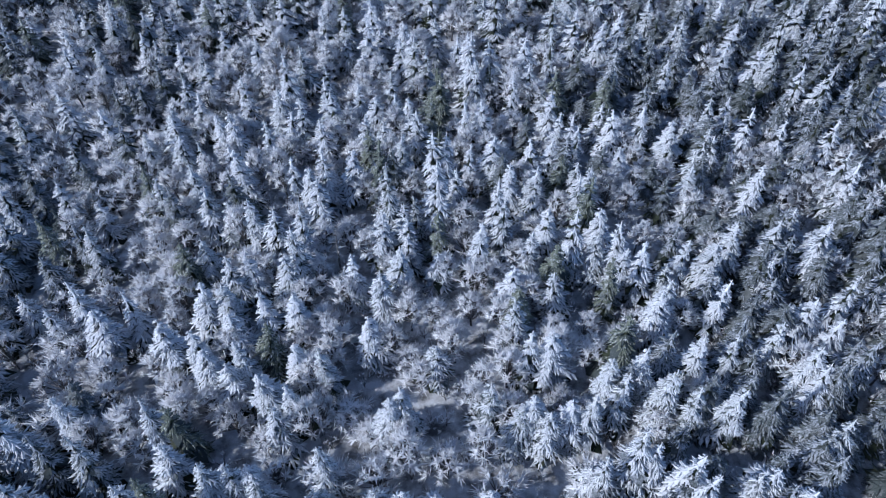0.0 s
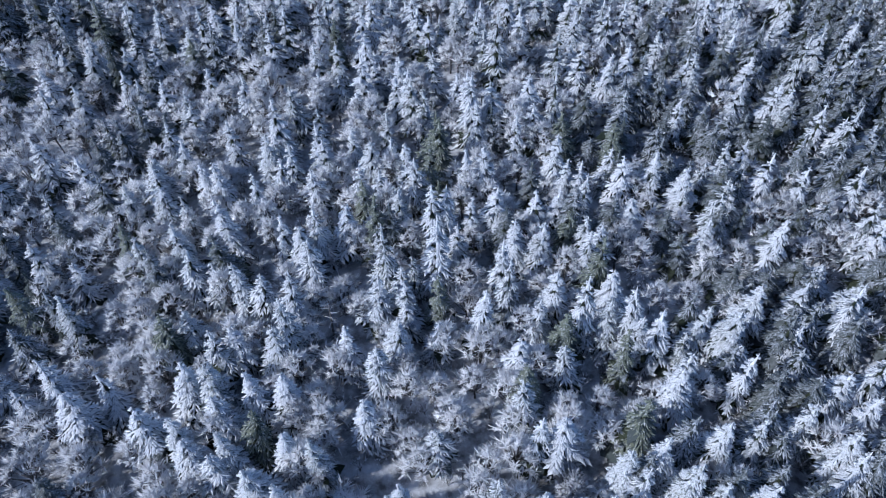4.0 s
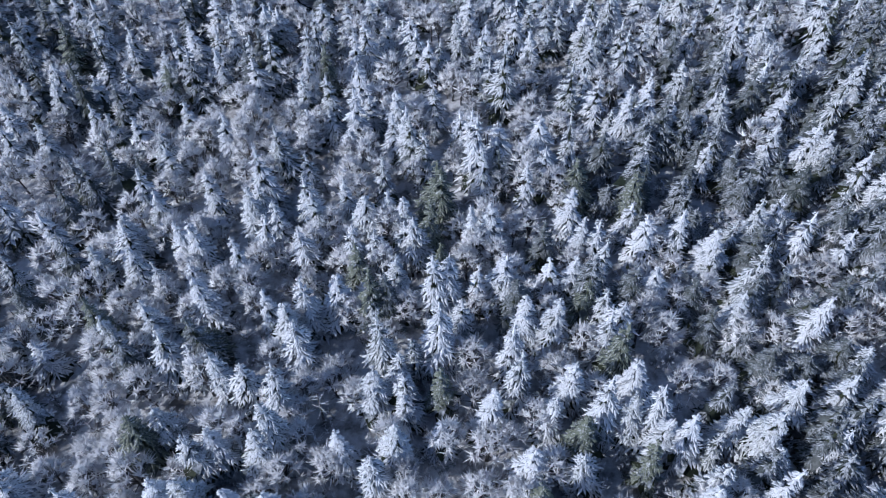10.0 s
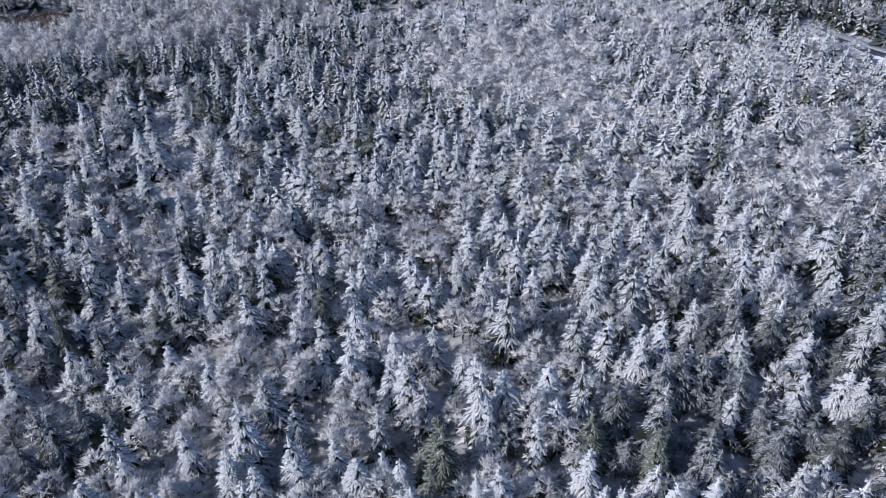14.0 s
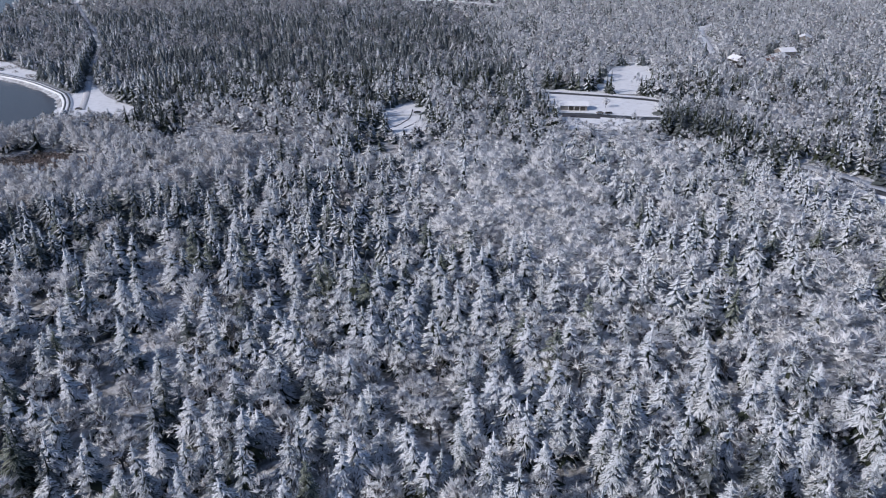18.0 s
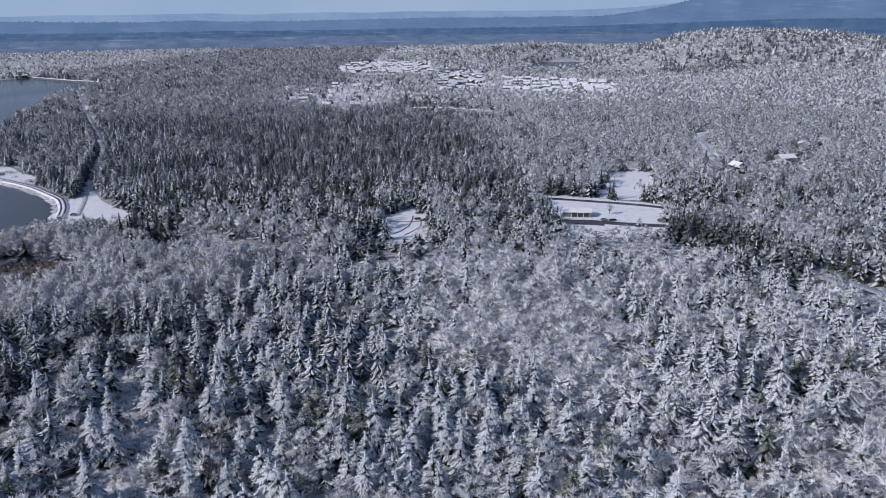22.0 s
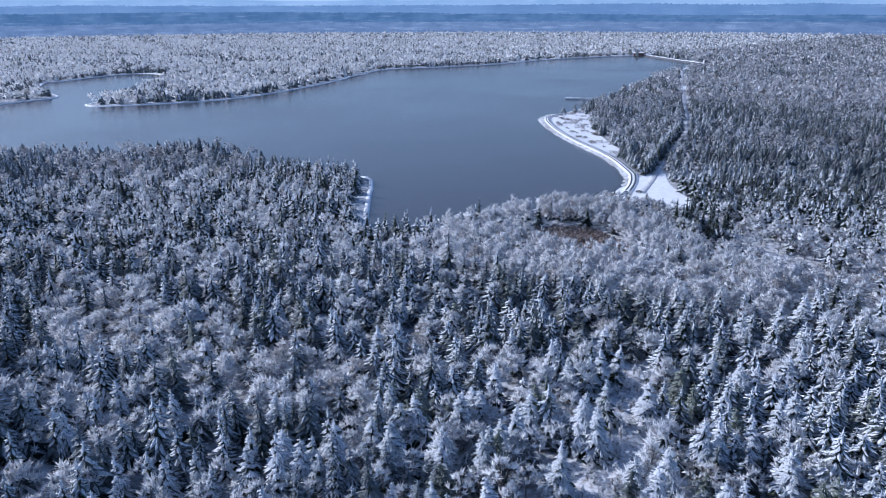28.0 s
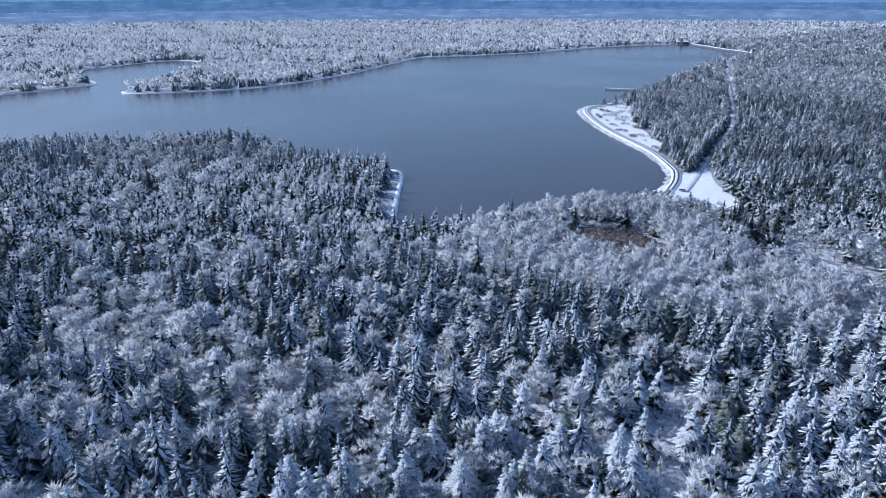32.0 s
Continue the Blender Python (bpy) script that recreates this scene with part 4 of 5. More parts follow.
FIR_STAND_G = [(52, 249), (-6, 249), (6, 249), (2, 249), (-51, 249), (14, 250), (-107, 251), (-87, 251), (-91, 251), (-123, 252), (-166, 253), (20, 254), (-5, 255), (15, 255), (-95, 256), (1, 263), (-33, 263), (-65, 265), (34, 265), (-214, 266), (-206, 266), (-94, 266), (-3, 266), (28, 267), (-62, 268), (6, 269), (-45, 269), (-203, 270), (15, 270), (-29, 270), (-9, 271), (-186, 272), (-110, 272), (-134, 273), (-86, 275), (-119, 275), (-57, 275), (-106, 276), (25, 276), (18, 277), (-62, 278), (11, 278), (-122, 280), (-105, 281), (-76, 282)]
FIR_STAND_H = [(-69, 285), (24, 286), (-103, 287), (-56, 289), (-84, 290), (-53, 295), (-115, 300), (-18, 301), (-80, 302), (-72, 303), (-68, 306), (-64, 318), (-62, 325), (-102, 327), (-88, 343), (-79, 358), (-102, 359), (-76, 368)]
BARE_STAND_A = [(-35, 55), (-20, 56), (5, 59), (-57, 60), (7, 63), (-4, 63), (-51, 66), (-9, 70), (32, 70), (20, 71), (26, 73), (-22, 75), (-6, 76), (-2, 76), (-50, 76), (-26, 81), (-18, 81), (-64, 82), (10, 85), (-24, 86), (-55, 90), (-15, 93), (-62, 94), (40, 95), (-24, 96), (47, 96), (72, 106), (79, 108), (-60, 114), (79, 116), (89, 117), (-76, 118), (71, 118), (-6, 146), (30, 152), (-43, 153), (-16, 155), (-68, 167), (42, 172), (-77, 173), (26, 174), (38, 175), (3, 175), (16, 175), (-79, 177)]
BARE_STAND_B = [(80, 181), (89, 193), (53, 197), (0, 198), (-38, 203), (107, 203), (-9, 206), (105, 212), (-78, 215), (-67, 218), (92, 222), (-6, 223), (120, 228), (-22, 230), (80, 242), (101, 243)]

rnd = np.random.RandomState(7)


def tree_kind(name, shape, pieces, mats, label, category, group):
    """One tree of separate parts; mats are the materials of the shape, by their numbers."""
    ob = tagged(new(name), label, category, group)
    ob.empty_display_size = 0.5
    for pname, kinds, plabel in pieces:
        V, F, Mi, *soft = cut(shape, kinds)
        if len(F):
            me = mesh_of(pname, V, F, mats, Mi)
            for N in soft:
                me.normals_split_custom_set_from_vertices(N)
            part(pname, me, ob, plabel)
    return ob


FIR_LABELS = ["tall fir with drooping boughs heaped with fresh snow", "slender fir with thick white snow on every bough",
              "broad dark-green fir half covered in snow", "snow-dusted fir with green needles showing below",
              "young pointed fir white with frost and snow", "dense fir with snow fingers on layered boughs"]
FIR_PIECES = [("trunk", [2], "brown bark"), ("crown", [0, 3], "dark green needles, frosted at the tips"), ("snow_cover", [1], "white snow on the boughs")]
fir_kinds = [tree_kind("fir_tree", s, FIR_PIECES, [M_DUSTED, M_SNOW_TREE, M_BARK, M_NEEDLE], lab, "tree", "snowy firs") for s, lab in zip(FIRS_0, FIR_LABELS)]
LEAF_LABELS = ["bare broadleaf tree with every twig white with frost", "rounded leafless tree in thick hoarfrost", "bushy bare alder with frosted grey twigs",
               "leafless maple with pale frosted branches", "low spreading bare tree coated in rime"]
LEAF_PIECES = [("trunk", [2], "grey-brown trunk and limbs"), ("crown", [0], "white frosted twigs")]
leaf_kinds = [tree_kind("broadleaf_tree", s, LEAF_PIECES, [M_FROST, M_FROST, M_BARK], lab, "tree", "frosted bare trees") for s, lab in zip(LEAF_0, LEAF_LABELS)]
used = set()


def plant(kinds, k, x, y, sx, sz, lean=2.0):
    z = height_at(x, y) - 0.15
    m = pose(x, y, z, rnd.normal(0, lean), rnd.normal(0, lean), rnd.uniform(0, 360))
    scale = Matrix.Diagonal((sx, sx, sz, 1))
    if (kinds[k].name) in used:
        ob = copy_thing(kinds[k], m)
    else:
        used.add(kinds[k].name)
        ob = kinds[k]
        ob.matrix_basis = m
    ob.scale = (sx, sx, sz)
    return ob


firs = FIR_STAND_A + FIR_STAND_B + FIR_STAND_C + FIR_STAND_D + FIR_STAND_E + FIR_STAND_F + FIR_STAND_G + FIR_STAND_H
bare = BARE_STAND_A + BARE_STAND_B
# Single firs get the kinds with less snow where cloud shade is imitated.
shade_at = cloud_shade(*np.array(firs, float).T)
for i, (x, y) in enumerate(firs):
    h = rnd.uniform(0.72, 0.86) if y < 190 and abs(x) < 110 else rnd.uniform(0.7, 0.86)
    k = (2, 3)[i % 2] if rnd.uniform(0, 1) < shade_at[i] else i % 6
    plant(fir_kinds, k, x, y, rnd.uniform(0.82, 1.15) * (1.0 if y < 190 else 1.15), h)
for i, (x, y) in enumerate(bare):
    plant(leaf_kinds, i % 5, x, y, rnd.uniform(0.9, 1.25), rnd.uniform(0.75, 1.0))
SET = np.array(firs + bare, float)


def near_set(X, Y):
    d = np.full(X.shape, 1e9)
    for x, y in SET:
        d = np.minimum(d, np.hypot(X - x, Y - y))
    return d


# trees between the stands: the nearest as single trees, the rest joined
X, Y, leafy, r = scatter(6.0, 0, 345, 40)
d = near_set(X, Y)
inner = (np.abs(X) < 78) & (Y > 42) & (Y < 215)
leafy = np.where(inner & (d < 6.0), r.uniform(0, 1, len(X)) < 0.72, leafy | (inner & (r.uniform(0, 1, len(X)) < 0.2)))
# Fewer pale trees in the east, in place of cloud shade there.
leafy &= ~((X > 26) & (Y < 205) & (r.uniform(0, 1, len(X)) < 0.6))
keep = (d > np.where(leafy, 2.2, 2.7)) & inside(NEAR_PLAN, X, Y)
X, Y, leafy, d, inner = X[keep], Y[keep], leafy[keep], d[keep], inner[keep]
Z = ground_height(X, Y) - 0.15
S = r.uniform(0.75, 1.15, len(X)) * np.where(Y > 200, 1.12, 1.0)
big = np.where(r.uniform(0, 1, len(X)) < 0.07, 1.22, 1.0)
S = S * (0.6 + 0.4 * big)
tall = np.clip(np.where(Y > 200, 0.66, 0.75) + 0.12 * waves(X, Y, 60, 31) + r.normal(0, 0.12, len(X)), 0.38, 1.1) * stature(X, Y) * big
low = np.clip(np.where(inner, 0.86, 0.92) + r.normal(0, 0.15, len(X)), 0.4, 1.2) * (0.4 + 0.6 * stature(X, Y))
single = inner & (np.abs(X) < 62) & (Y > 46) & (Y < 165)
leaf_i = np.where(single & leafy)[0][:235]
for n, i in enumerate(leaf_i):
    plant(leaf_kinds, n % 5, X[i], Y[i], S[i] * 1.25, low[i])
rest = np.ones(len(X), bool)
rest[leaf_i] = False
MATS_FIR, MATS_LEAF = [M_DUSTED, M_SNOW_TREE, M_BARK, M_NEEDLE], [M_FROST, M_FROST, M_BARK]
# Darker needles at mid-distance put the shade between trees into the colour.
MATS_DEEP = [M_NEEDLE_FROST, M_SNOW_TREE, M_BARK, M_NEEDLE]
# Snow swapped for the darker dusting: the firs' copy for cloud shade.
MATS_SHADED = [M_NEEDLE_FROST, M_DUSTED, M_BARK, M_NEEDLE]
in_shade = r.uniform(0, 1, len(X)) < cloud_shade(X, Y)
# Sunlight put into the trees: whiter frost and fuller snow in this stretch.
white = (X > -12 + 14 * waves(X, Y, 50, 33)) & (Y > 222 + 18 * waves(X, Y, 60, 34))
D = np.hypot(X + 5, Y - 120)
for near, fs, ls, seed in ((D < 110, FIRS_1, LEAF_1, 61), ((D >= 110) & (D < 150), FIRS_1, LEAF_1, 62), (D >= 150, FIRS_2, LEAF_B, 64)):
    a = rest & ~leafy & near & ~in_shade & ~white
    wood("fir_wood", fs, X[a], Y[a], Z[a], S[a], tall[a], seed, MATS_FIR if seed < 64 else MATS_DEEP, "dense wood of snow-laden firs", "forest")
    a = rest & ~leafy & near & ~in_shade & white
    wood("fir_wood", [fs[1], fs[4], fs[0]], X[a], Y[a], Z[a], S[a], tall[a], seed + 110, MATS_FIR, "firs thickened with snow for sunlight, among white bare trees", "forest")
    a = rest & ~leafy & near & in_shade
    wood("fir_wood", fs, X[a], Y[a], Z[a], S[a], tall[a], seed + 100, MATS_SHADED, "dense wood of firs, their snow darkened for cloud shade", "forest")
    a = rest & leafy & near
    MATS_LEAF = [M_FROST, M_FROST, M_BARK] if seed < 64 else [M_FROST_GREY, M_FROST_GREY, M_BARK]
    wood("broadleaf_wood", ls, X[a & ~white], Y[a & ~white], Z[a & ~white], S[a & ~white] * 1.32, low[a & ~white], seed + 1, MATS_LEAF, "thicket of bare trees white with frost", "forest")
    a = a & white
    wood("broadleaf_wood", ls, X[a], Y[a], Z[a], S[a] * 1.5, low[a], seed + 2, [M_FROST, M_FROST, M_BARK], "rounded frosted bare trees, whitened for sunlight", "forest")

# undergrowth
X, Y, leafy, r = scatter(4.4, 0, 260, 41)
keep = (Y > 25) & (r.uniform(0, 1, len(X)) < np.where((np.abs(X) < 100) & (Y < 200), 0.95, 0.3)) & inside(NEAR_PLAN, X, Y)
X, Y = X[keep], Y[keep]
for near, ls, seed in (((np.abs(X) < 100) & (Y < 200), LEAF_U, 63), ((np.abs(X) >= 100) | (Y >= 200), LEAF_2, 65)):
    U, V = X[near], Y[near]
    wood("undergrowth", ls, U, V, ground_height(U, V) - 0.9, r.uniform(0.45, 0.85, len(U)), r.uniform(0.26, 0.58, len(U)), seed, MATS_LEAF, "low frosted bushes on the forest floor", "undergrowth")

MATS_LEAF, MATS_GREY = [M_FROST, M_FROST, M_BARK], [M_FROST_GREY, M_FROST_GREY, M_BARK]
MATS_DIM = [M_FROST_DIM, M_FROST_DIM, M_BARK]
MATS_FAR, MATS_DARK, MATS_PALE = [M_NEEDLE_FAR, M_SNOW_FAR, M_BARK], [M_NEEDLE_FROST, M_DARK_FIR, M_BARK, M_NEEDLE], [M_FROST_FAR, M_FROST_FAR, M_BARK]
for spacing, r0, r1, seed, fs, ls, big in ((6.2, 60, 345, 46, FIRS_2, LEAF_2, 1.08), (6.2, 345, 520, 42, FIRS_M, LEAF_2, 1.08), (6.2, 520, 1000, 43, FIRS_3, LEAF_3, 1.12),
                                           (8.0, 1000, 1600, 47, FIRS_4, LEAF_4, 1.25), (10.5, 1600, 2700, 44, FIRS_5, LEAF_5, 1.35), (17.0, 2700, 3350, 45, FIRS_5, LEAF_5, 1.8)):
    X, Y, leafy, r = scatter(spacing, r0, r1, seed)
    if r1 == 345:
        keep = ~inside(NEAR_PLAN, X, Y)
        X, Y, leafy = X[keep], Y[keep], leafy[keep]
    Z = ground_height(X, Y) - 0.2
    S = r.uniform(0.72, 1.32, len(X)) * big
    tall = np.clip((0.66 if r1 <= 520 else 0.53) + 0.1 * waves(X, Y, 110, 32) + r.normal(0, 0.07, len(X)), 0.4, 1.0) * stature(X, Y)
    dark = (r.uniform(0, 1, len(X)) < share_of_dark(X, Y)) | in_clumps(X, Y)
    a = ~leafy & ~dark
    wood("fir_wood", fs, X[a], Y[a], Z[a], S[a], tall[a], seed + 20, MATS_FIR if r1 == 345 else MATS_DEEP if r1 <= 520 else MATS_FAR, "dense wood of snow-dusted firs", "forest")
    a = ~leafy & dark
    wood("fir_wood", fs, X[a], Y[a], Z[a], S[a], tall[a] * 1.05, seed + 25, MATS_DARK, "dense wood of firs dark from thin snow and painted shade", "forest")
    a = leafy
    low = np.clip(0.95 + r.normal(0, 0.15, len(X)), 0.5, 1.3) * (0.4 + 0.6 * stature(X, Y))
    # Bright frost imitates sunlit woods here, the dim copy those under cloud.
    east = (X > 30 + 60 * waves(X, Y, 200, 36)) | (X < -850) | ((Y > 1030 + 60 * waves(X, Y, 200, 37)) & (X > -160))
    for b, mats, add in ((a & ~east, MATS_GREY if r1 <= 520 else MATS_DIM, 30), (a & east, MATS_GREY if r1 <= 520 else MATS_PALE, 40)):
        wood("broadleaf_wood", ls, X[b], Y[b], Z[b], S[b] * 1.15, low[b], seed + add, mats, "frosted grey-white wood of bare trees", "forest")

# more bare trees round the marsh, and brown brush in it and on the open shore
r = np.random.RandomState(77)
X, Y = r.uniform(-262, -90, 600), r.uniform(335, 470, 600)
keep = ((far_from(MARSH, X, Y, True) < 36) | inside(FAR_BARE[3], X, Y)) & ~free_of_trees(X, Y)
X, Y = X[keep], Y[keep]
wood("broadleaf_wood", LEAF_B, X, Y, ground_height(X, Y) - 0.2, r.uniform(0.8, 1.1, len(X)), r.uniform(0.8, 1.15, len(X)), 78, MATS_GREY, "frosted bare trees round a marsh", "forest")
X, Y = r.uniform(-230, -45, 620), r.uniform(396, 492, 620)
keep = inside(THICKET, X, Y) & ~in_clumps(X, Y) & ~free_of_trees(X, Y)
X, Y = X[keep], Y[keep]
wood("broadleaf_wood", LEAF_1, X, Y, ground_height(X, Y) - 0.2, r.uniform(0.7, 1.1, len(X)), r.uniform(0.35, 0.62, len(X)), 74, MATS_DIM, "low thicket of frosted bare trees behind a marsh", "forest")
X, Y = np.concatenate([r.uniform(-232, -158, 900), r.uniform(-465, -285, 4000)]), np.concatenate([r.uniform(376, 428, 900), r.uniform(600, 795, 4000)])
patch = waves(X, Y, 22, 79) > 0.3
keep = inside(MARSH, X, Y) | (inside(BEACH, X, Y) & patch & (far_from(SHORE_ROAD, X, Y) > 5))
X, Y = X[keep], Y[keep]
wood("brush", LEAF_3, X, Y, ground_height(X, Y) - 0.7, r.uniform(0.4, 0.8, len(X)), r.uniform(0.18, 0.32, len(X)), 80, [M_FROST_BROWN, M_FROST_BROWN, M_BARK], "low brown brush dusted with frost", "brush")

# a close row of firs along the western edge of the lane
L = smooth_line(LANE[:4], 2.6)
X, Y = L[:, 0] - 6.5 + r.normal(0, 0.7, len(L)), L[:, 1] + r.normal(0, 0.7, len(L))
keep = ~inside(SNOW_A, X, Y)
X, Y = X[keep], Y[keep]
wood("fir_row", FIRS_M, X, Y, ground_height(X, Y) - 0.2, r.uniform(0.6, 0.8, len(X)), r.uniform(0.62, 0.78, len(X)), 84, MATS_DEEP, "close row of tall firs along a lane", "forest")

# frosted saplings in the gully
G = smooth_line(GULLY, 0.8)
X, Y = G[:, 0] + r.normal(0, 3.6, len(G)), G[:, 1] + r.normal(0, 3.6, len(G))
wood("saplings", LEAF_1, X, Y, ground_height(X, Y) - 0.3, r.uniform(0.18, 0.5, len(X)), r.uniform(0.2, 0.5, len(X)), 81, MATS_LEAF, "thin frosted saplings in a snowy gully", "saplings")

# ---- dam, landing stage, houses ----


def gable(bm, w, d, h, eave=0.5, thick=0.35):
    """A pitched roof over a plan of w by d, its ridge along x, its eaves at z = 0."""
    x, y = w / 2 + eave, d / 2 + eave
    vs = [bm.verts.new(p) for p in ((-x, -y, 0), (x, -y, 0), (x, y, 0), (-x, y, 0), (-x, 0, h), (x, 0, h),
                                    (-x, -y, thick), (x, -y, thick), (x, y, thick), (-x, y, thick), (-x, 0, h + thick), (x, 0, h + thick))]
    for f in ((6, 7, 11, 10), (8, 9, 10, 11), (0, 1, 7, 6), (2, 3, 9, 8), (0, 6, 10, 4), (4, 10, 9, 3), (1, 5, 11, 7), (5, 2, 8, 11), (1, 0, 4, 5), (3, 2, 5, 4)):
        bm.faces.new([vs[i] for i in f])
    return bm


def house_kind(w, d, h, rise, wall_mat, label, extra=False):
    ob = tagged(new("house"), label, "house", "houses under snow")
    bm = bmesh.new()
    vs = [bm.verts.new(p) for p in ((-w / 2, -d / 2, 0), (w / 2, -d / 2, 0), (w / 2, d / 2, 0), (-w / 2, d / 2, 0), (-w / 2, -d / 2, h), (w / 2, -d / 2, h),
                                    (w / 2, d / 2, h), (-w / 2, d / 2, h), (-w / 2, 0, h + rise), (w / 2, 0, h + rise))]
    for f in ((0, 1, 5, 4), (2, 3, 7, 6), (1, 2, 6, 9, 5), (3, 0, 4, 8, 7)):
        bm.faces.new([vs[i] for i in f])
    part("wall", bm_mesh("wall", bm, wall_mat), ob)
    roof = part("roof", bm_mesh("roof", gable(bmesh.new(), w, d, rise), M_OPEN), ob, "snow-covered gable roof")
    roof.location = (0, 0, h)
    part("chimney", bm_mesh("chimney", box(bmesh.new(), w * 0.22, -0.4, rise * 0.6, w * 0.22 + 0.8, 0.4, rise + 1.1), M_CONCRETE), roof, "grey chimney")
    if extra:
        part("garage", bm_mesh("garage", box(bmesh.new(), w / 2, -d * 0.3, 0, w / 2 + 5, d * 0.3, 2.6), wall_mat), ob)
        part("garage_roof", bm_mesh("garage_roof", box(bmesh.new(), w / 2 + 0.02, -d * 0.34, 2.6, w / 2 + 5.4, d * 0.34, 2.9), M_OPEN), ob, "flat snowy roof")
    for sx in (-0.28, 0.02, 0.3):
        win = part("window", bm_mesh("window", box(bmesh.new(), w * sx - 0.8, -d / 2 - 0.06, h * 0.45 - 0.1, w * sx + 0.8, -d / 2 + 0.05, h * 0.45 + 1.4), M_OPEN), ob, "white window frame")
        part("pane", bm_mesh("pane", box(bmesh.new(), w * sx - 0.7, -d / 2 - 0.08, h * 0.45, w * sx + 0.7, -d / 2 + 0.04, h * 0.45 + 1.3), M_GLASS), win, "dark window glass")
    return ob


house_kinds = [house_kind(13, 10, 5.2, 2.6, M_WALL, "grey two-storey house with a snow-covered roof", True), house_kind(11, 9, 5.6, 2.8, M_WALL_DARK, "dark-walled house with a thick white roof"),
               house_kind(15, 9, 3.2, 2.2, M_RED, "low red-brown house with a snowy roof", True)]
rr = np.random.RandomState(12)
first = set()
for poly, cap, spx, spy, turn in ((SUBURBS[0], 150, 18, 27, 8), (SUBURBS[1], 60, 17, 28, 20), (SUBURBS[2], 110, 17, 27, -8), (SUBURBS[3], 30, 40, 56, 5), (SUBURBS[4], 40, 26, 42, 12)):
    cx, cy = np.mean([p[0] for p in poly]), np.mean([p[1] for p in poly])
    spots = []
    c, s_ = math.cos(radians(turn)), math.sin(radians(turn))
    for i in range(-24, 25):
        for j in range(-24, 25):
            u, v = i * spx + rr.uniform(-2, 2), j * spy + 5 * math.sin(i * 0.5) + rr.uniform(-2, 2)
            x, y = cx + u * c - v * s_, cy + u * s_ + v * c
            if inside(poly, np.array([x]), np.array([y]))[0]:
                spots.append((x, y))
    rr.shuffle(spots)
    for x, y in spots[:cap]:
        k = rr.randint(0, 3)
        m = pose(x, y, height_at(x, y) + 0.3, 0, 0, turn + rr.choice([0, 0, 90, 180]) + rr.uniform(-6, 6))
        if k in first:
            copy_thing(house_kinds[k], m)
        else:
            first.add(k)
            house_kinds[k].matrix_basis = m

for i, (x, y) in enumerate(HOUSE_SPOTS):
    copy_thing(house_kinds[i % 3], pose(x, y, height_at(x, y) + 0.1, 0, 0, (10, 100, 35, 80, 0, 15, 60)[i]))

# the long low house with open garages beside the field
ob = tagged(new("garage_house"), "long low white-roofed building with three dark garage bays", "house")
ob.matrix_basis = pose(87, 492, height_at(87, 492) + 0.3, 0, 0, -8)
bm = box(bmesh.new(), -8, 0, 0, 8, 8, 3.0)
part("wall", bm_mesh("wall", bm, M_WALL), ob)
roof = part("roof", bm_mesh("roof", gable(bmesh.new(), 16, 8.6, 1.5, 0.7), M_OPEN), ob, "low roof under thick snow")
roof.location = (0, 4, 3.0)
for k in range(3):
    x0 = -3.2 + 3.5 * k
    part("garage_bay", bm_mesh("garage_bay", box(bmesh.new(), x0, -0.1, 0.05, x0 + 2.9, 0.2, 2.4), M_WALL_DARK), ob, "dark open garage bay")
    part("post", bm_mesh("post", box(bmesh.new(), x0 - 0.35, -0.25, 0, x0 - 0.1, 0.1, 2.8), M_OPEN), ob, "white post")
road("driveway", [(76, 483), (92, 482), (106, 477), (120, 473), (134, 470)], 6.0, M_ROAD, "dark wet driveway before a low house", "driveway", 0.5, thick=0.2)
road("driveway", [(76, 483), (84, 481), (92, 479), (100, 477)], 9.0, M_ROAD, "dark strip of yard before a low house", "yard", 0.46, thick=0.2)
ob = plant(leaf_kinds, 1, 108, 498, 0.9, 0.6)
for line in ([(-32, 488), (-10, 487), (0, 489)], [(-22, 462), (-14, 478), (-12, 500)], [(-16, 460), (-8, 474), (-7, 486)]):
    road("wheel_track", line, 0.45, M_ROAD, "dark wheel track across a snowy clearing", "track", 0.55, 0, 0.05)


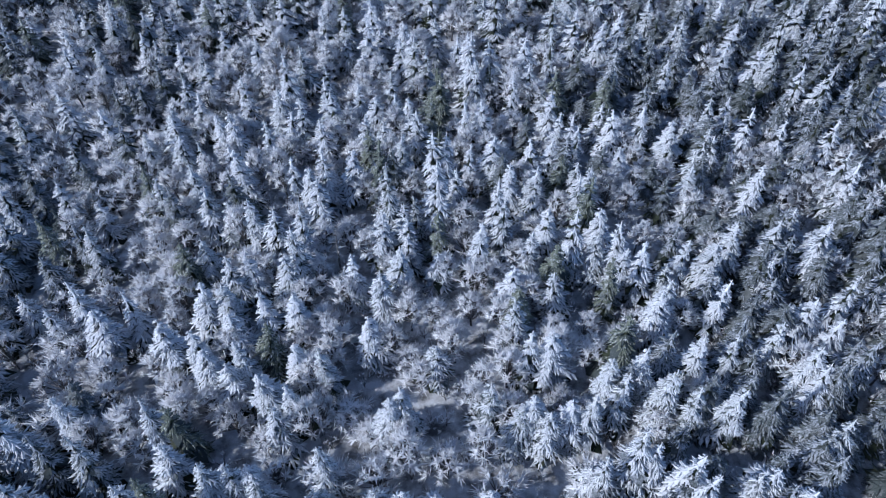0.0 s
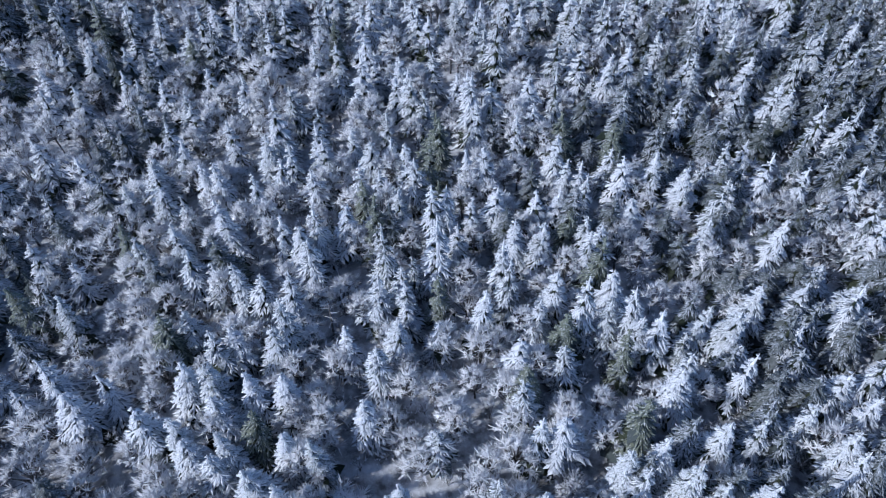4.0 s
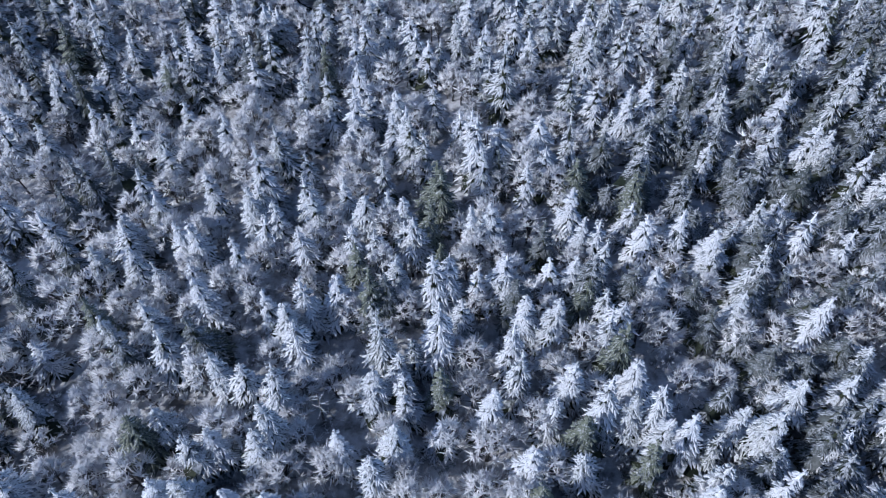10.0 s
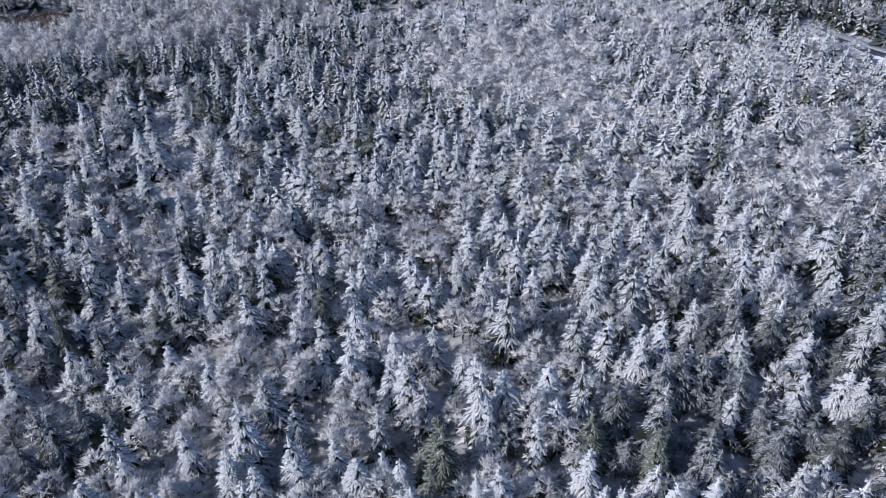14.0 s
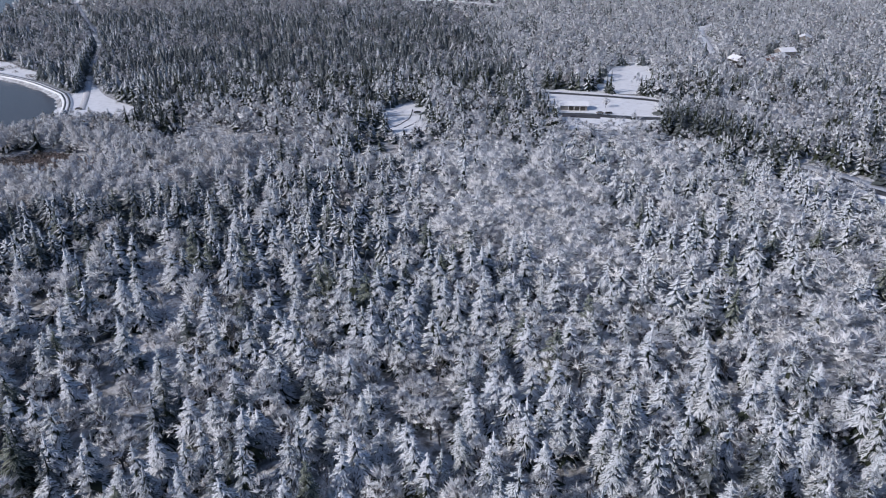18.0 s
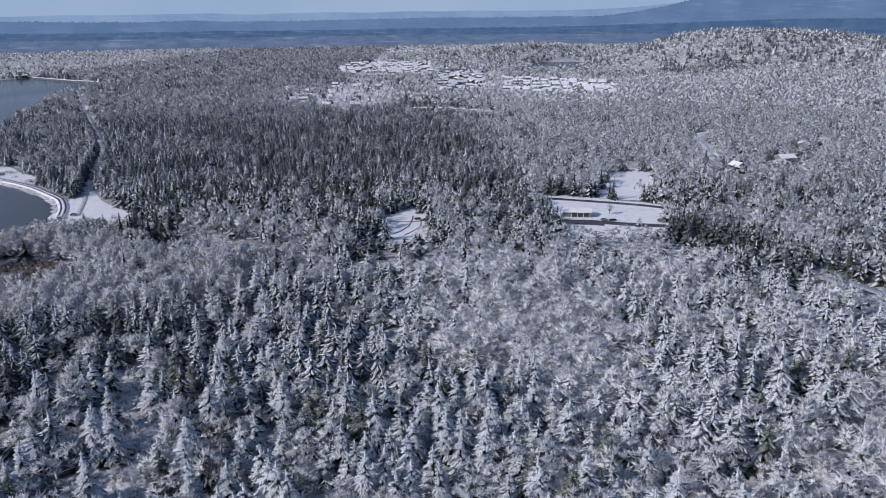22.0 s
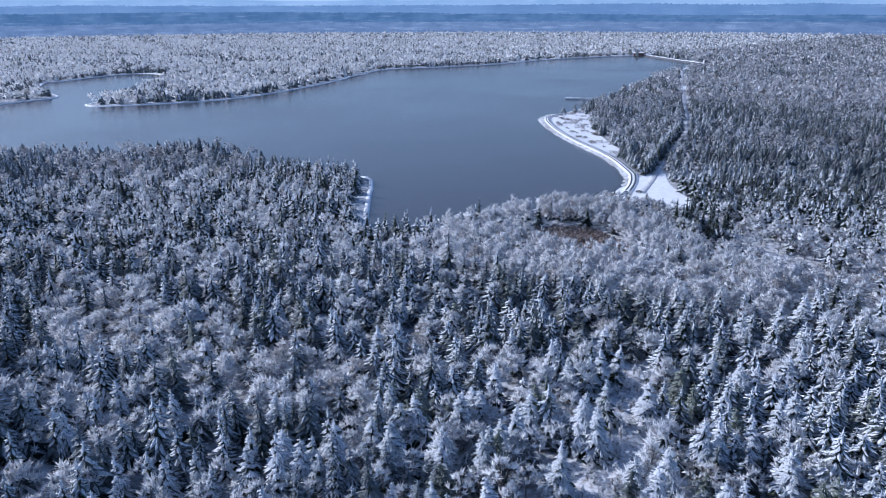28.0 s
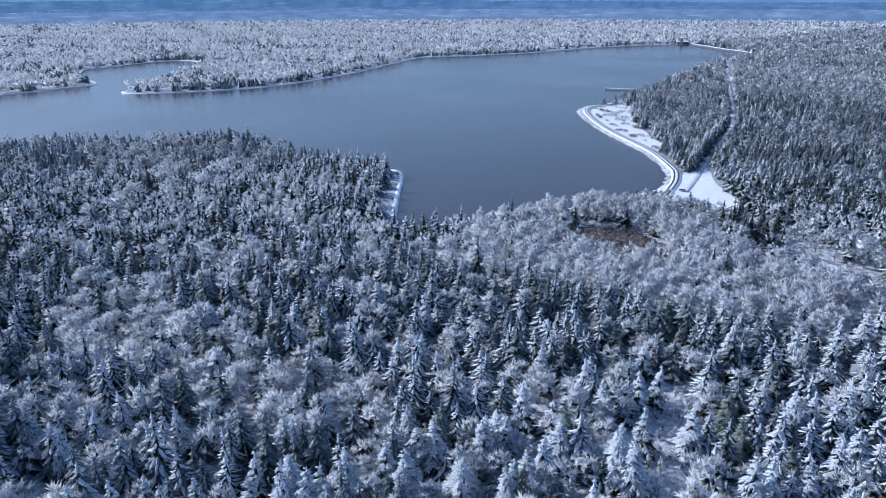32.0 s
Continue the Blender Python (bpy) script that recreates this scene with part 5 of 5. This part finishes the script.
def parked_car(x, y, turn, label, mat):
    ob = tagged(new("car"), label, "car")
    ob.matrix_basis = pose(x, y, height_at(x, y) + 0.55, 0, 0, turn)
    bm = box(bmesh.new(), -2.2, -0.9, 0.35, 2.2, 0.9, 0.95)
    bmesh.ops.bevel(bm, geom=bm.edges[:], offset=0.15, segments=2, affect="EDGES")
    part("body", bm_mesh("body", bm, mat), ob)
    bm = box(bmesh.new(), -1.3, -0.78, 0.95, 1.2, 0.78, 1.5)
    bmesh.ops.bevel(bm, geom=bm.edges[:], offset=0.2, segments=2, affect="EDGES")
    part("cabin", bm_mesh("cabin", bm, M_GLASS), ob)
    part("snow_cover", bm_mesh("snow_cover", box(bmesh.new(), -1.1, -0.7, 1.5, 1.0, 0.7, 1.62), M_OPEN), ob, "snow on the roof")
    for wx in (-1.4, 1.4):
        for wy in (-0.85, 0.85):
            bm = bmesh.new()
            bmesh.ops.create_cone(bm, cap_ends=True, segments=12, radius1=0.34, radius2=0.34, depth=0.22, matrix=Matrix.Translation((wx, wy, 0.34)) @ pose(0, 0, 0, 90))
            wheel = part("wheel", bm_mesh("wheel", bm, M_ROAD), ob)
            bm = bmesh.new()
            bmesh.ops.create_cone(bm, cap_ends=True, segments=10, radius1=0.2, radius2=0.2, depth=0.24, matrix=Matrix.Translation((wx, wy, 0.34)) @ pose(0, 0, 0, 90))
            part("rim", bm_mesh("rim", bm, M_CONCRETE), wheel, "grey metal rim")
    for wy in (-0.6, 0.6):
        part("headlight", bm_mesh("headlight", box(bmesh.new(), 2.12, wy - 0.16, 0.62, 2.23, wy + 0.16, 0.76), M_OPEN), ob, "pale headlight")
    return ob


parked_car(-9, 491, 8, "dark parked car with snow on its roof in a clearing", M_WALL_DARK)
parked_car(-228, 503, 70, "pale parked car buried in snow beside the lake road", M_OPEN)
parked_car(-223, 511, 20, "pale parked van under snow on a snowy clearing", M_WALL)
for x, y, h in ((-205.5, 489, 0.42), (-191, 481, 0.5), (-176, 478, 0.45), (100, 549, 0.75), (108, 552, 0.8), (92, 553, 0.6), (84, 556, 0.7), (118, 470, 0.35)):
    plant(fir_kinds, 3 if y > 540 else 2, x, y, 0.9 if y > 540 else 0.6, h)
parked_car(101, 483, 0, "pale parked car under snow beside a driveway", M_WALL)
parked_car(106, 482, 10, "dark parked car under snow beside a driveway", M_WALL_DARK)

# dam with its intake tower
ob = tagged(new("dam"), "long low dam with a snow-covered crest", "dam")
part("crest", ribbon([(-642, 1536), (-740, 1608), (-830, 1676), (-925, 1748)], 6.0, 2.6, M_OPEN, thick=0.4), ob, "snow-covered crest road")
part("slope", ribbon([(-642, 1534), (-740, 1606), (-830, 1674), (-925, 1746)], 9.0, 2.0, M_ROCK, thick=3.0), ob, "dark rock facing")
ob = tagged(new("intake_tower"), "red-brown intake building with white snowy roofs beside the dam", "building")
ob.matrix_basis = pose(-918, 1722, 0.5, 0, 0, 38)
part("hall", bm_mesh("hall", box(bmesh.new(), -12, -5, 0, 12, 5, 6), M_RED), ob)
hall_roof = part("hall_roof", bm_mesh("hall_roof", gable(bmesh.new(), 24, 10, 2.0), M_OPEN), ob, "snowy roof")
hall_roof.location = (0, 0, 6)
part("tower", bm_mesh("tower", box(bmesh.new(), -8, -11, 0, -2, -5.1, 15), M_CONCRETE), ob)
tower_roof = part("tower_roof", bm_mesh("tower_roof", gable(bmesh.new(), 6, 6, 1.6), M_OPEN), ob, "snowy roof")
tower_roof.location = (-5, -8, 15)
part("shed", bm_mesh("shed", box(bmesh.new(), 18, -4, 0, 28, 4, 5), M_OPEN), ob, "white shed")

# floating landing stage
ob = tagged(new("landing_stage"), "long floating landing stage covered in snow", "pier")
ob.matrix_basis = pose(-551, 893, -0.7, 0, 0, 28)
for k in range(9):
    part("float", bm_mesh("float", box(bmesh.new(), k * 6.6, -1.8, -0.3, k * 6.6 + 6.3, 1.8, 0.2), M_ROCK), ob, "dark float")
    part("deck", bm_mesh("deck", box(bmesh.new(), k * 6.6, -2.0, 0.2, k * 6.6 + 6.5, 2.0, 2.0), M_OPEN), ob, "snow-covered deck")

# a dead standing tree and a leaning snowy one
s = Shape()
cone(s, (0, 0, 0), (0.3, 0.1, 11), 0.25, 7, 0, 0.08)
rr = np.random.RandomState(4)
for k in range(14):
    z, a, l = 4.5 + 0.46 * k, rr.uniform(0, 6.28), rr.uniform(0.7, 2.0)
    cone(s, (0.03 * z, 0, z), (0.03 * z + l * math.cos(a), l * math.sin(a), z + rr.uniform(-0.2, 0.6)), 0.07, 4, 1, 0.02)
snag = s.done()
ob = tagged(new("dead_tree"), "bare dead standing tree with broken frosted branches", "tree")
ob.matrix_basis = pose(-21, 91, height_at(-21, 91) - 0.1)
for pname, k in (("trunk", 0), ("crown", 1)):
    V, F, Mi = cut(snag, [k])
    part(pname, mesh_of(pname, V, F, [M_BARK, M_FROST], Mi), ob, "frosted broken branches" if k else "")
